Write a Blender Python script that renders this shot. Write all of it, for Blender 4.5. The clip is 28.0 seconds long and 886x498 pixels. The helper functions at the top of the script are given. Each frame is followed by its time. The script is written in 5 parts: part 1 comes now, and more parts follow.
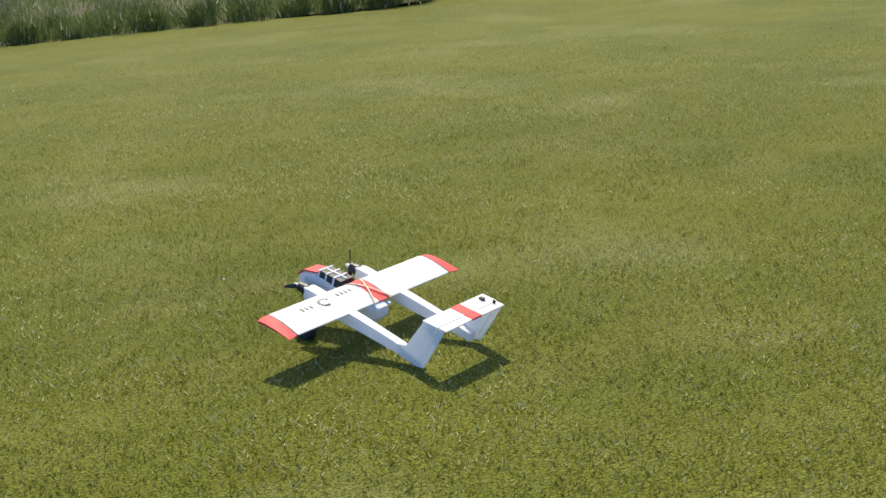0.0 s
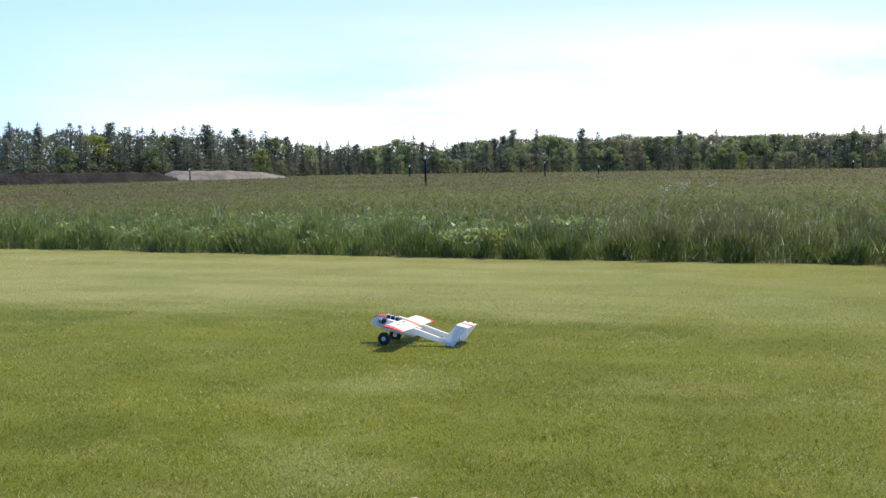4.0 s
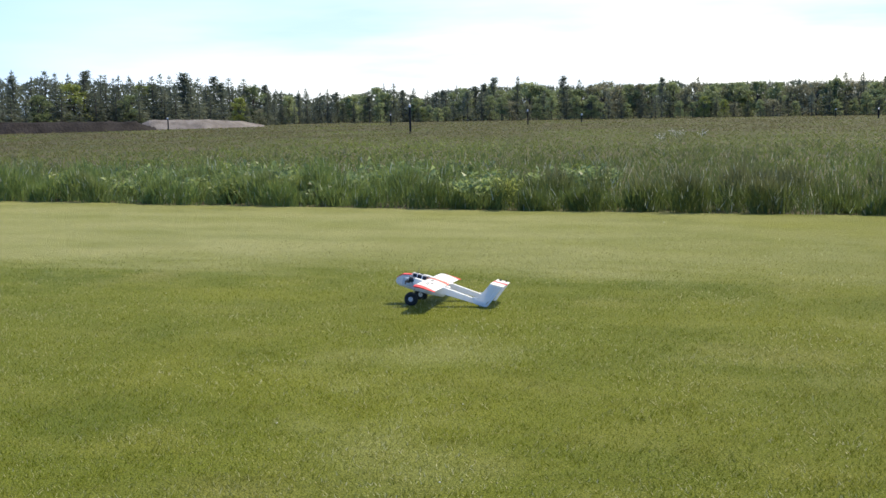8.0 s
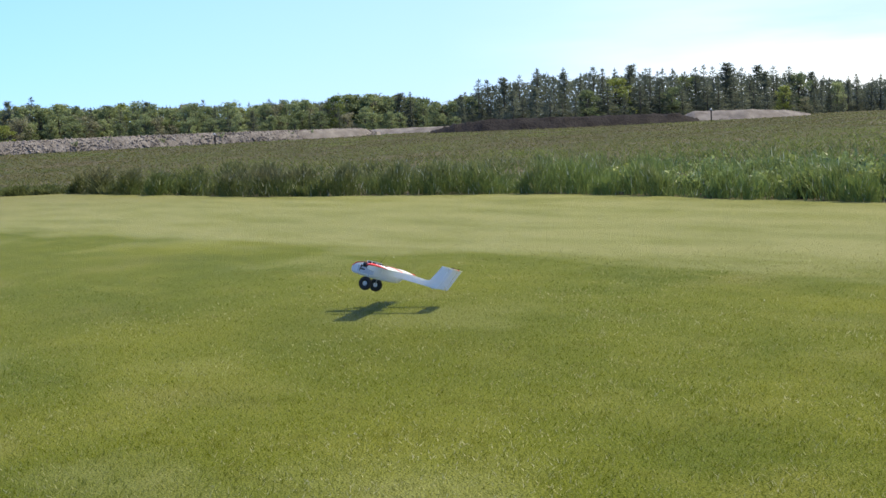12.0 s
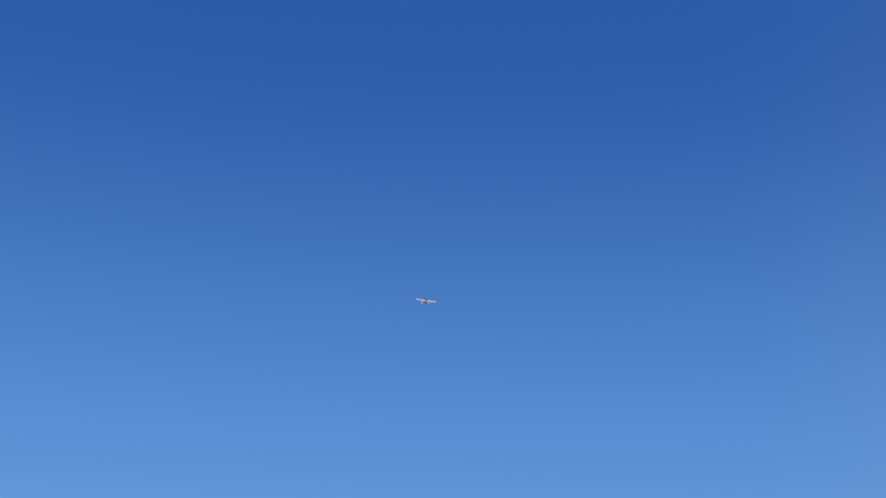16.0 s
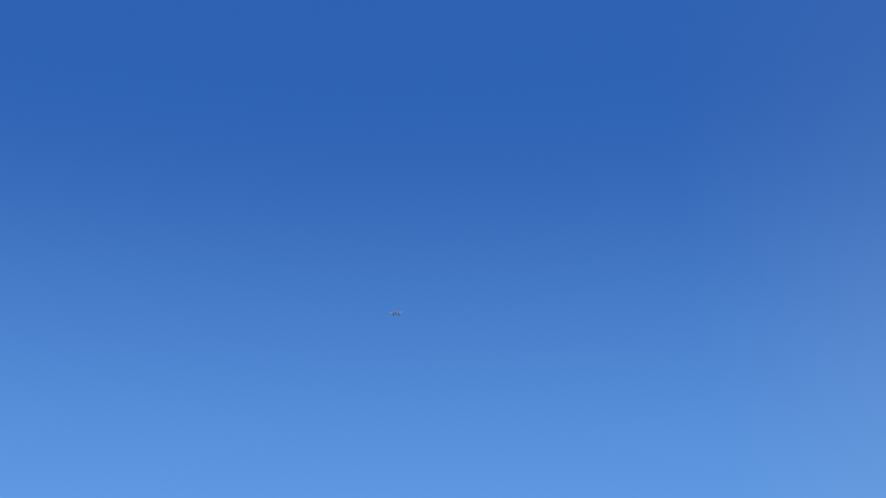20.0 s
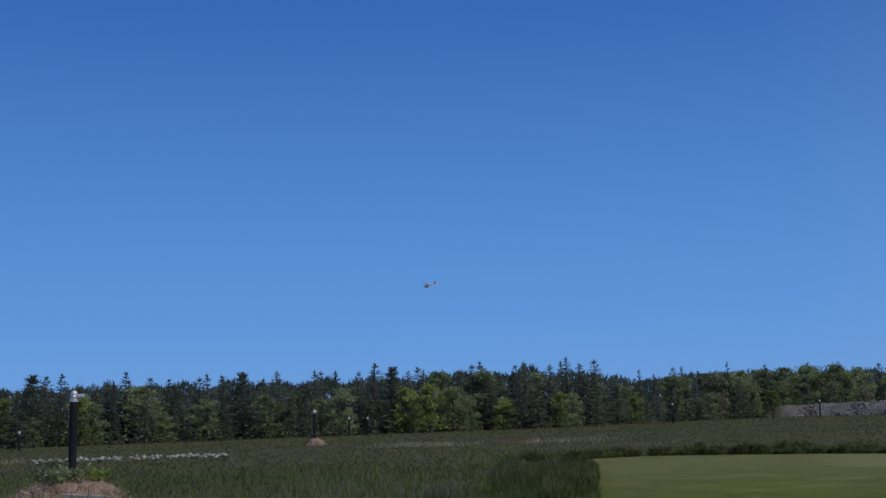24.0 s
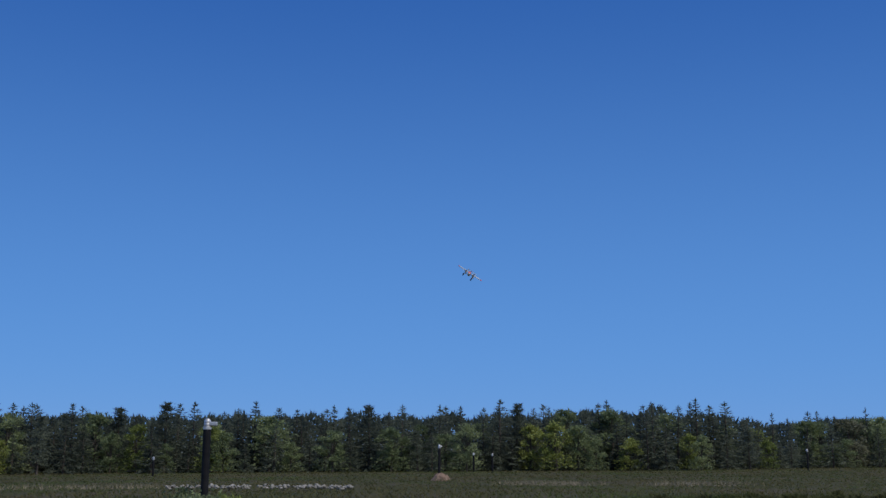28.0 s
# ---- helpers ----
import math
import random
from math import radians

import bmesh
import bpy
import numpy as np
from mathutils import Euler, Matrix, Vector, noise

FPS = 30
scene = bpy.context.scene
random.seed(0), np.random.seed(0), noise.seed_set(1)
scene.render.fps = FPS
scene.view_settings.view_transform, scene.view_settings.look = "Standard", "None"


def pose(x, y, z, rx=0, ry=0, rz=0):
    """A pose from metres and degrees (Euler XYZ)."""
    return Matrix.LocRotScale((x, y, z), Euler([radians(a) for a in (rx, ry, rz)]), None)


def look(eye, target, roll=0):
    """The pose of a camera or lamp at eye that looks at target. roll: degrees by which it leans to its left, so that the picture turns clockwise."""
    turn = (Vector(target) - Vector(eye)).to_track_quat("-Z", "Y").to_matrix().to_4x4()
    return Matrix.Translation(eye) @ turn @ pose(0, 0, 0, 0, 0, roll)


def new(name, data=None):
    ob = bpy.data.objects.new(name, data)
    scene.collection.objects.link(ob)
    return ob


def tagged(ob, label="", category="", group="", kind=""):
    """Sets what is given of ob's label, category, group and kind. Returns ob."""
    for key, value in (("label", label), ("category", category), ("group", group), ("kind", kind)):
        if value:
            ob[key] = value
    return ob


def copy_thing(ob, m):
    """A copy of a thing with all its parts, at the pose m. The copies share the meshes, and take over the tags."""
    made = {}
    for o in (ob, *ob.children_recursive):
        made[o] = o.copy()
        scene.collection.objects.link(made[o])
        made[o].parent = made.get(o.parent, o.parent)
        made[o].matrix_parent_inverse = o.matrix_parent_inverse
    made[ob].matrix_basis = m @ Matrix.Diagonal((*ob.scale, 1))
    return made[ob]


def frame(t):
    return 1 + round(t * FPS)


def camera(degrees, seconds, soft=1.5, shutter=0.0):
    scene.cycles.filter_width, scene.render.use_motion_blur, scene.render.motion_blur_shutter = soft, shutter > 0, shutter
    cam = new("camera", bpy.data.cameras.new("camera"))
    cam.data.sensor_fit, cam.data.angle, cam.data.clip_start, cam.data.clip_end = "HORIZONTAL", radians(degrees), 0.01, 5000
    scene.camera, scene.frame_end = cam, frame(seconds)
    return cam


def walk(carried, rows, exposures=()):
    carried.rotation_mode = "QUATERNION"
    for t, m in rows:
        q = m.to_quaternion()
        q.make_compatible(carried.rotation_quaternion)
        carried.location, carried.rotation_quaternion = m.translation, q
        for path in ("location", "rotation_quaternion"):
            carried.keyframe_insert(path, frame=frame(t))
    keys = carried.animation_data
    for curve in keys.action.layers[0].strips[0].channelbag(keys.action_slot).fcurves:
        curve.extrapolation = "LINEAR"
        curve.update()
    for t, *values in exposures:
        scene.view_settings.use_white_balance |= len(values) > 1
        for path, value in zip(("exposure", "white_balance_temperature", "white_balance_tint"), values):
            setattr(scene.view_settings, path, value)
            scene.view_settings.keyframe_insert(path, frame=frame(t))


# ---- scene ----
cam = camera(41.72, 28.0, soft=1.5)

PATH = [
    (0.0, pose(1.425, -0.934, 1.733, 73.60, 3.64, -4.85)),
    (0.5, pose(1.370, -0.446, 1.692, 75.04, 2.61, 3.35)),
    (1.0, pose(1.234, -0.061, 1.675, 76.21, 2.17, 9.45)),
    (1.5, pose(1.039, -0.126, 1.703, 78.83, 2.41, 18.51)),
    (2.0, pose(1.039, -0.065, 1.691, 79.94, 1.59, 25.75)),
    (2.5, pose(1.155, -0.058, 1.701, 83.19, 0.74, 34.83)),
    (3.0, pose(1.185, -0.122, 1.705, 85.67, 0.90, 42.44)),
    (3.5, pose(1.118, -0.116, 1.700, 86.90, 1.08, 50.08)),
    (5.5, pose(0.945, -0.070, 1.708, 83.60, 0.45, 50.41)),
    (6.0, pose(0.879, 0.084, 1.705, 82.96, -0.14, 52.21)),
    (6.5, pose(0.746, 0.081, 1.701, 81.64, -1.69, 50.31)),
    (7.0, pose(0.543, 0.002, 1.706, 82.70, 0.46, 50.19)),
    (7.5, pose(0.270, -0.002, 1.692, 83.25, 0.32, 49.85)),
    (8.0, pose(0.000, 0.000, 1.690, 83.25, 1.05, 49.50)),
    (8.5, pose(-0.230, -0.054, 1.672, 82.96, 1.18, 47.61)),
    (9.0, pose(-0.483, -0.141, 1.686, 82.68, 1.07, 43.89)),
    (9.5, pose(-0.678, -0.067, 1.675, 82.15, 0.91, 41.94)),
    (10.0, pose(-0.844, -0.025, 1.705, 81.18, 0.46, 40.82)),
    (10.5, pose(-1.027, -0.021, 1.713, 79.87, 0.45, 39.49)),
    (11.0, pose(-1.159, -0.052, 1.714, 80.37, 1.80, 46.70)),
    (11.5, pose(-1.248, -0.078, 1.718, 81.26, 2.74, 57.80)),
    (12.0, pose(-1.074, -0.053, 1.702, 83.63, 2.57, 75.43)),
    (12.3, pose(-0.969, -0.021, 1.701, 85.65, 2.68, 86.25)),
    (12.5, pose(-0.899, 0.000, 1.700, 88.95, 1.81, 91.81)),
    (12.7, pose(-0.873, 0.006, 1.706, 92.80, 0.67, 96.16)),
    (13.0, pose(-0.833, 0.015, 1.716, 95.52, -0.40, 103.06)),
    (13.5, pose(-0.824, 0.102, 1.695, 99.04, -1.98, 110.14)),
    (15.5, pose(-0.720, 0.068, 1.699, 103.62, -1.27, 121.39)),
    (16.0, pose(-0.716, 0.049, 1.700, 106.00, -1.00, 123.00)),
    (16.5, pose(-0.713, 0.029, 1.700, 109.00, -0.50, 124.50)),
    (17.0, pose(-0.709, 0.008, 1.700, 111.50, 0.00, 125.50)),
    (17.5, pose(-0.706, -0.013, 1.700, 112.50, 0.00, 125.50)),
    (18.0, pose(-0.702, -0.034, 1.700, 111.50, 0.00, 125.00)),
    (18.5, pose(-0.699, -0.054, 1.700, 110.50, 0.00, 124.50)),
    (19.0, pose(-0.695, -0.075, 1.700, 109.80, 0.00, 123.50)),
    (19.5, pose(-0.691, -0.096, 1.700, 109.20, 0.00, 122.50)),
    (20.0, pose(-0.688, -0.116, 1.700, 108.60, 0.30, 121.20)),
    (20.5, pose(-0.684, -0.137, 1.700, 107.80, 0.40, 120.00)),
    (22.5, pose(-0.667, -0.224, 1.700, 103.19, 0.82, 118.79)),
    (23.0, pose(-0.706, -0.246, 1.700, 101.42, 1.38, 121.03)),
    (23.5, pose(-0.713, -0.227, 1.702, 99.67, 1.84, 122.89)),
    (24.0, pose(-0.735, -0.226, 1.702, 98.04, 1.89, 124.87)),
    (24.5, pose(-0.752, -0.298, 1.698, 97.18, 1.82, 126.92)),
    (25.0, pose(-0.745, -0.295, 1.696, 97.36, 1.72, 128.51)),
    (25.5, pose(-0.757, -0.319, 1.695, 97.45, 1.48, 129.68)),
    (26.0, pose(-0.757, -0.312, 1.698, 97.71, 0.87, 130.53)),
    (26.5, pose(-0.747, -0.316, 1.693, 98.18, 0.53, 131.05)),
    (27.0, pose(-0.749, -0.323, 1.699, 98.85, 0.66, 131.39)),
    (27.5, pose(-0.749, -0.319, 1.706, 99.49, 0.63, 131.45)),
    (28.0, pose(-0.771, -0.333, 1.700, 99.92, 0.12, 130.90)),
]
walk(cam, PATH, exposures=[(0.0, 0.31, 7500, 5), (2.0, 0.46, 7500, 5), (3.0, 0.32, 7500, 5), (6.0, 0.28, 7500, 5), (11.0, 0.28, 7500, 5), (12.0, 0.28, 7500, 5), (12.5, 0.2, 7100, 7), (13.0, -0.62, 6500, 9), (13.5, -1.02, 6200, 10), (15.5, -1.15, 6200, 10), (16.0, -1.3, 6200, 10), (17.0, -1.38, 6200, 10), (18.0, -1.15, 6200, 10), (20.0, -1.1, 6200, 10), (23.0, -1.4, 6200, 10), (24.0, -1.28, 6200, 10), (25.0, -1.17, 6200, 10), (26.0, -1.17, 6200, 10), (28.0, -1.28, 6200, 10)])

# ---- light ----
SUN_AZ, SUN_EL = 2.0, 55.0
sun = new("sun", bpy.data.lights.new("sun", "SUN"))
sun.data.energy, sun.data.angle, sun.data.color = 4.5, radians(0.55), (1.0, 0.95, 0.87)
a, e = radians(SUN_AZ), radians(SUN_EL)
sun.matrix_world = look((-math.sin(a) * math.cos(e) * 300, math.cos(a) * math.cos(e) * 300, math.sin(e) * 300), (0, 0, 0))

world = bpy.data.worlds.new("sky")
scene.world = world
world.use_nodes = True
wn, wl = world.node_tree.nodes, world.node_tree.links
wn.clear()
sky = wn.new("ShaderNodeTexSky")
sky.sky_type, sky.sun_disc = "NISHITA", False
sky.sun_elevation, sky.sun_rotation = radians(SUN_EL), radians(-SUN_AZ)
sky.altitude, sky.air_density, sky.dust_density, sky.ozone_density = 1500, 1.0, 0.0, 6.0
coord = wn.new("ShaderNodeTexCoord")
split = wn.new("ShaderNodeSeparateXYZ")
stretch = wn.new("ShaderNodeMapping")
stretch.inputs["Scale"].default_value = (2.0, 2.0, 14.0)
puff = wn.new("ShaderNodeTexNoise")
puff.inputs["Scale"].default_value, puff.inputs["Detail"].default_value = 1.6, 7
low = wn.new("ShaderNodeMapRange")          # thin cloud lies low over the horizon
low.inputs["From Min"].default_value, low.inputs["From Max"].default_value = 0.13, 0.02
north = wn.new("ShaderNodeMapRange")        # and only on the sunward side
north.inputs["From Min"].default_value, north.inputs["From Max"].default_value = 0.25, 0.8
thin = wn.new("ShaderNodeMapRange")
thin.inputs["From Min"].default_value, thin.inputs["From Max"].default_value = 0.34, 0.62
m1, m2 = wn.new("ShaderNodeMath"), wn.new("ShaderNodeMath")
m1.operation = m2.operation = "MULTIPLY"
mixc = wn.new("ShaderNodeMix")
mixc.data_type = "RGBA"
mixc.inputs["B"].default_value = (9.0, 9.1, 9.3, 1)
back = wn.new("ShaderNodeBackground")
back.inputs["Strength"].default_value = 0.16
wout = wn.new("ShaderNodeOutputWorld")
wl.new(coord.outputs["Generated"], split.inputs[0])
wl.new(coord.outputs["Generated"], stretch.inputs[0])
wl.new(stretch.outputs[0], puff.inputs["Vector"])
wl.new(puff.outputs["Fac"], thin.inputs["Value"])
wl.new(split.outputs["Z"], low.inputs["Value"])
wl.new(split.outputs["Y"], north.inputs["Value"])
wl.new(low.outputs[0], m1.inputs[0])
wl.new(north.outputs[0], m1.inputs[1])
wl.new(m1.outputs[0], m2.inputs[0])
wl.new(thin.outputs[0], m2.inputs[1])
wl.new(m2.outputs[0], mixc.inputs["Factor"])
rich = wn.new("ShaderNodeHueSaturation")
rich.inputs["Saturation"].default_value = 1.3
wl.new(sky.outputs[0], rich.inputs["Color"])
even = wn.new("ShaderNodeMix")               # evens out the gradient towards a clear blue
even.data_type = "RGBA"
even.inputs["Factor"].default_value = 0.85
tall, shade = wn.new("ShaderNodeMapRange"), wn.new("ShaderNodeMix")
tall.inputs["From Min"].default_value, tall.inputs["From Max"].default_value = 0.02, 0.46
tall.interpolation_type = "SMOOTHSTEP"
shade.data_type = "RGBA"
shade.inputs["A"].default_value, shade.inputs["B"].default_value = (1.9, 4.7, 10.6, 1), (0.48, 1.75, 6.2, 1)
wl.new(split.outputs["Z"], tall.inputs["Value"])
wl.new(tall.outputs[0], shade.inputs["Factor"])
crest, zenith = wn.new("ShaderNodeMapRange"), wn.new("ShaderNodeMix")     # deepest overhead
crest.inputs["From Min"].default_value, crest.inputs["From Max"].default_value = 0.52, 0.95
zenith.data_type = "RGBA"
zenith.inputs["B"].default_value = (0.18, 0.75, 2.9, 1)
wl.new(split.outputs["Z"], crest.inputs["Value"])
wl.new(crest.outputs[0], zenith.inputs["Factor"])
wl.new(shade.outputs["Result"], zenith.inputs["A"])
wl.new(zenith.outputs["Result"], even.inputs["B"])
wl.new(rich.outputs[0], even.inputs["A"])
veil = wn.new("ShaderNodeMix")               # thin bright haze towards the sun's side
veil.data_type = "RGBA"
veil.inputs["B"].default_value = (4.3, 5.25, 6.7, 1)
sunward, lowdown, m3 = wn.new("ShaderNodeMapRange"), wn.new("ShaderNodeMapRange"), wn.new("ShaderNodeMath")
sunward.inputs["From Min"].default_value, sunward.inputs["From Max"].default_value, sunward.inputs["To Min"].default_value, sunward.inputs["To Max"].default_value = -0.3, 0.75, 0.0, 0.9
lowdown.inputs["From Min"].default_value, lowdown.inputs["From Max"].default_value = 0.6, 0.0
m3.operation = "MULTIPLY"
wl.new(split.outputs["Y"], sunward.inputs["Value"])
wl.new(split.outputs["Z"], lowdown.inputs["Value"])
wl.new(sunward.outputs[0], m3.inputs[0])
wl.new(lowdown.outputs[0], m3.inputs[1])
wl.new(m3.outputs[0], veil.inputs["Factor"])
wl.new(even.outputs["Result"], veil.inputs["A"])
wl.new(veil.outputs["Result"], mixc.inputs["A"])
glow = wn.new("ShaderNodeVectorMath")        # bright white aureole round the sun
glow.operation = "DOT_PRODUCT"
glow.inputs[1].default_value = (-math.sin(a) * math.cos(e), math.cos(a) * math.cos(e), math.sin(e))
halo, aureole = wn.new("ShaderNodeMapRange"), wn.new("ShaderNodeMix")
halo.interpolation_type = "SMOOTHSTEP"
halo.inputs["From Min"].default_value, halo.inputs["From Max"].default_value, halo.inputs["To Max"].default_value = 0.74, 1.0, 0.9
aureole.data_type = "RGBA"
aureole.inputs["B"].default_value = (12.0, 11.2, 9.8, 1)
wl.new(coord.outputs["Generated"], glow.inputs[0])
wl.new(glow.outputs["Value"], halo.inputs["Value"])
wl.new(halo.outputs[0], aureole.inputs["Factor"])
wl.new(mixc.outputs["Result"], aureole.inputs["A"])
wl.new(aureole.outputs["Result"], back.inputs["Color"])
wl.new(back.outputs[0], wout.inputs["Surface"])


# ---- materials ----
def material(name, colors, scale=4.0, rough=0.7, metal=0.0, bump=0.0, bump_scale=60.0, spread=0.0, leaf=0.0, detail=5.0, spec=0.4, island=False, stretch=None):
    """Noise between the given colours at one scale, fine relief at another. spread: how much whole things differ; leaf: light let through."""
    mat = bpy.data.materials.new(name)
    mat.use_nodes = True
    n, l = mat.node_tree.nodes, mat.node_tree.links
    bsdf = n["Principled BSDF"]
    bsdf.inputs["Roughness"].default_value, bsdf.inputs["Metallic"].default_value = rough, metal
    bsdf.inputs["Specular IOR Level"].default_value = spec
    tc = n.new("ShaderNodeTexCoord")
    where = tc.outputs["Object"]
    if stretch:
        mp = n.new("ShaderNodeMapping")
        mp.inputs["Scale"].default_value = stretch
        l.new(where, mp.inputs[0])
        where = mp.outputs[0]
    noise_node = n.new("ShaderNodeTexNoise")
    noise_node.inputs["Scale"].default_value, noise_node.inputs["Detail"].default_value = scale, detail
    l.new(where, noise_node.inputs["Vector"])
    ramp = n.new("ShaderNodeValToRGB")
    ramp.color_ramp.elements[0].position, ramp.color_ramp.elements[1].position = 0.33, 0.67
    while len(ramp.color_ramp.elements) < len(colors):
        ramp.color_ramp.elements.new(0.5)
    for k, (el, c) in enumerate(zip(ramp.color_ramp.elements, colors)):
        el.position = 0.33 + 0.34 * k / max(1, len(colors) - 1)
        el.color = (*c, 1)
    l.new(noise_node.outputs["Fac"], ramp.inputs[0])
    color = ramp.outputs[0]
    if spread:
        if island:
            rnd = n.new("ShaderNodeNewGeometry").outputs["Random Per Island"]
        else:
            rnd = n.new("ShaderNodeObjectInfo").outputs["Random"]
        hsv = n.new("ShaderNodeHueSaturation")
        mr, mh = n.new("ShaderNodeMapRange"), n.new("ShaderNodeMapRange")
        mr.inputs["To Min"].default_value, mr.inputs["To Max"].default_value = 1 - spread, 1 + spread
        mh.inputs["To Min"].default_value, mh.inputs["To Max"].default_value = 0.5 + spread * 0.045, 0.5 - spread * 0.045
        l.new(rnd, mr.inputs[0])
        l.new(rnd, mh.inputs[0])
        l.new(mr.outputs[0], hsv.inputs["Value"])
        l.new(mh.outputs[0], hsv.inputs["Hue"])
        l.new(color, hsv.inputs["Color"])
        color = hsv.outputs[0]
    l.new(color, bsdf.inputs["Base Color"])
    if bump:
        fine = n.new("ShaderNodeTexNoise")
        fine.inputs["Scale"].default_value, fine.inputs["Detail"].default_value = bump_scale, 6
        l.new(tc.outputs["Object"], fine.inputs["Vector"])
        bmp = n.new("ShaderNodeBump")
        bmp.inputs["Strength"].default_value, bmp.inputs["Distance"].default_value = bump, 1.0 / bump_scale
        l.new(fine.outputs["Fac"], bmp.inputs["Height"])
        l.new(bmp.outputs[0], bsdf.inputs["Normal"])
    if leaf:
        tr, mx = n.new("ShaderNodeBsdfTranslucent"), n.new("ShaderNodeMixShader")
        mx.inputs[0].default_value = leaf
        l.new(color, tr.inputs["Color"])
        l.new(bsdf.outputs[0], mx.inputs[1])
        l.new(tr.outputs[0], mx.inputs[2])
        l.new(mx.outputs[0], n["Material Output"].inputs["Surface"])
    return mat


def lawn_material(name, blade):
    """Mown grass: yellowish and deep green patches, pale worn streaks along the strip, and a paler outer swath along its far edge."""
    mat = bpy.data.materials.new(name)
    mat.use_nodes = True
    n, l = mat.node_tree.nodes, mat.node_tree.links
    bsdf = n["Principled BSDF"]
    bsdf.inputs["Roughness"].default_value = 0.6
    bsdf.inputs["Specular IOR Level"].default_value = 0.03
    geo = n.new("ShaderNodeNewGeometry")
    turn = n.new("ShaderNodeMapping")
    turn.inputs["Rotation"].default_value = (0, 0, radians(-26.6))
    l.new(geo.outputs["Position"], turn.inputs[0])

    def tex(scale, stretch, detail=5):
        mp, t = n.new("ShaderNodeMapping"), n.new("ShaderNodeTexNoise")
        mp.inputs["Scale"].default_value = stretch
        t.inputs["Scale"].default_value, t.inputs["Detail"].default_value = scale, detail
        l.new(turn.outputs[0], mp.inputs[0])
        l.new(mp.outputs[0], t.inputs["Vector"])
        return t.outputs["Fac"]

    def mapped(v, a0, a1, b0=0.0, b1=1.0):
        m = n.new("ShaderNodeMapRange")
        for k, x in zip(("From Min", "From Max", "To Min", "To Max"), (a0, a1, b0, b1)):
            m.inputs[k].default_value = x
        l.new(v, m.inputs[0])
        return m.outputs[0]

    def mix(fac, c0, c1):
        m = n.new("ShaderNodeMix")
        m.data_type = "RGBA"
        l.new(fac, m.inputs["Factor"])
        for key, c in (("A", c0), ("B", c1)):
            if isinstance(c, tuple):
                m.inputs[key].default_value = (*c, 1)
            else:
                l.new(c, m.inputs[key])
        return m.outputs["Result"]

    def times(p, q):
        m = n.new("ShaderNodeMath")
        m.operation = "MULTIPLY"
        l.new(p, m.inputs[0])
        l.new(q, m.inputs[1])
        return m.outputs[0]

    base = mix(mapped(tex(0.42, (1, 1, 1)), 0.32, 0.66), (0.082, 0.110, 0.011), (0.148, 0.164, 0.018))
    base = mix(mapped(tex(1.5, (0.75, 1.15, 1)), 0.48, 0.7, 0, 0.55), base, (0.195, 0.20, 0.040))
    base = mix(mapped(tex(3.5, (1, 1, 1)), 0.52, 0.72, 0, 0.5), base, (0.095, 0.10, 0.006))
    base = mix(mapped(tex(0.7, (0.8, 1.2, 1), 7), 0.58, 0.74, 0, 0.45), base, (0.225, 0.21, 0.08))
    base = mix(mapped(tex(0.5, (1, 1, 1), 8), 0.55, 0.66, 0, 0.5), base, (0.25, 0.26, 0.095))
    base = mix(mapped(tex(0.28, (1, 1, 1), 6), 0.52, 0.66, 0, 0.35), base, (0.10, 0.115, 0.014))
    base = mix(mapped(tex(0.33, (0.8, 1.2, 1), 7), 0.55, 0.68, 0, 0.5), base, (0.20, 0.205, 0.026))
    xyz = n.new("ShaderNodeSeparateXYZ")
    l.new(turn.outputs[0], xyz.inputs[0])
    base = mix(mapped(xyz.outputs["X"], -3.0, 4.0, 0.0, 0.28), base, (0.140, 0.126, 0.036))        # more worn by the pits
    wob = n.new("ShaderNodeMath")
    wob.operation = "ADD"
    l.new(xyz.outputs["Y"], wob.inputs[0])
    l.new(mapped(tex(0.9, (0.45, 1.2, 1), 8), 0.2, 0.8, -1.0, 1.0), wob.inputs[1])
    bend = n.new("ShaderNodeMath")
    bend.operation = "ADD"
    l.new(wob.outputs[0], bend.inputs[0])
    l.new(mapped(xyz.outputs["X"], -34.0, -5.0, 5.2, 0.0), bend.inputs[1])
    swath = times(mapped(bend.outputs[0], 10.95, 11.9), mapped(xyz.outputs["X"], 3.0, -6.0))
    streak = mapped(tex(0.8, (0.55, 1.3, 1), 8), 0.34, 0.62, 0.5, 1.0)
    base = mix(times(swath, streak), base, (0.275, 0.275, 0.115))
    base = mix(times(mapped(xyz.outputs["X"], -24.0, -36.0, 0.0, 0.75), streak), base, (0.20, 0.18, 0.075))     # drier at the west end
    if blade:
        isl = geo.outputs["Random Per Island"]
        litter = mapped(tex(0.8, (1, 1, 1), 5), 0.40, 0.60, 0.3, 1.0)      # dry clippings lie in patches
        base = mix(mapped(isl, 0.2, 0.0, 0.0, 0.35), base, (0.07, 0.085, 0.015))
        base = mix(mapped(isl, 0.4, 0.85, 0.0, 0.6), base, (0.235, 0.262, 0.055))
        base = mix(times(mapped(isl, 0.81, 0.82, 0.0, 0.9), litter), base, (0.64, 0.61, 0.40))
    else:
        base = mix(mapped(tex(75, (1, 1, 1), 3), 0.50, 0.62, 0, 0.75), base, (0.040, 0.050, 0.008))
        base = mix(mapped(tex(95, (1, 1, 1), 3), 0.54, 0.66, 0, 0.6), base, (0.235, 0.245, 0.062))
        fine = tex(85, (1, 1, 1), 3)
        bmp = n.new("ShaderNodeBump")
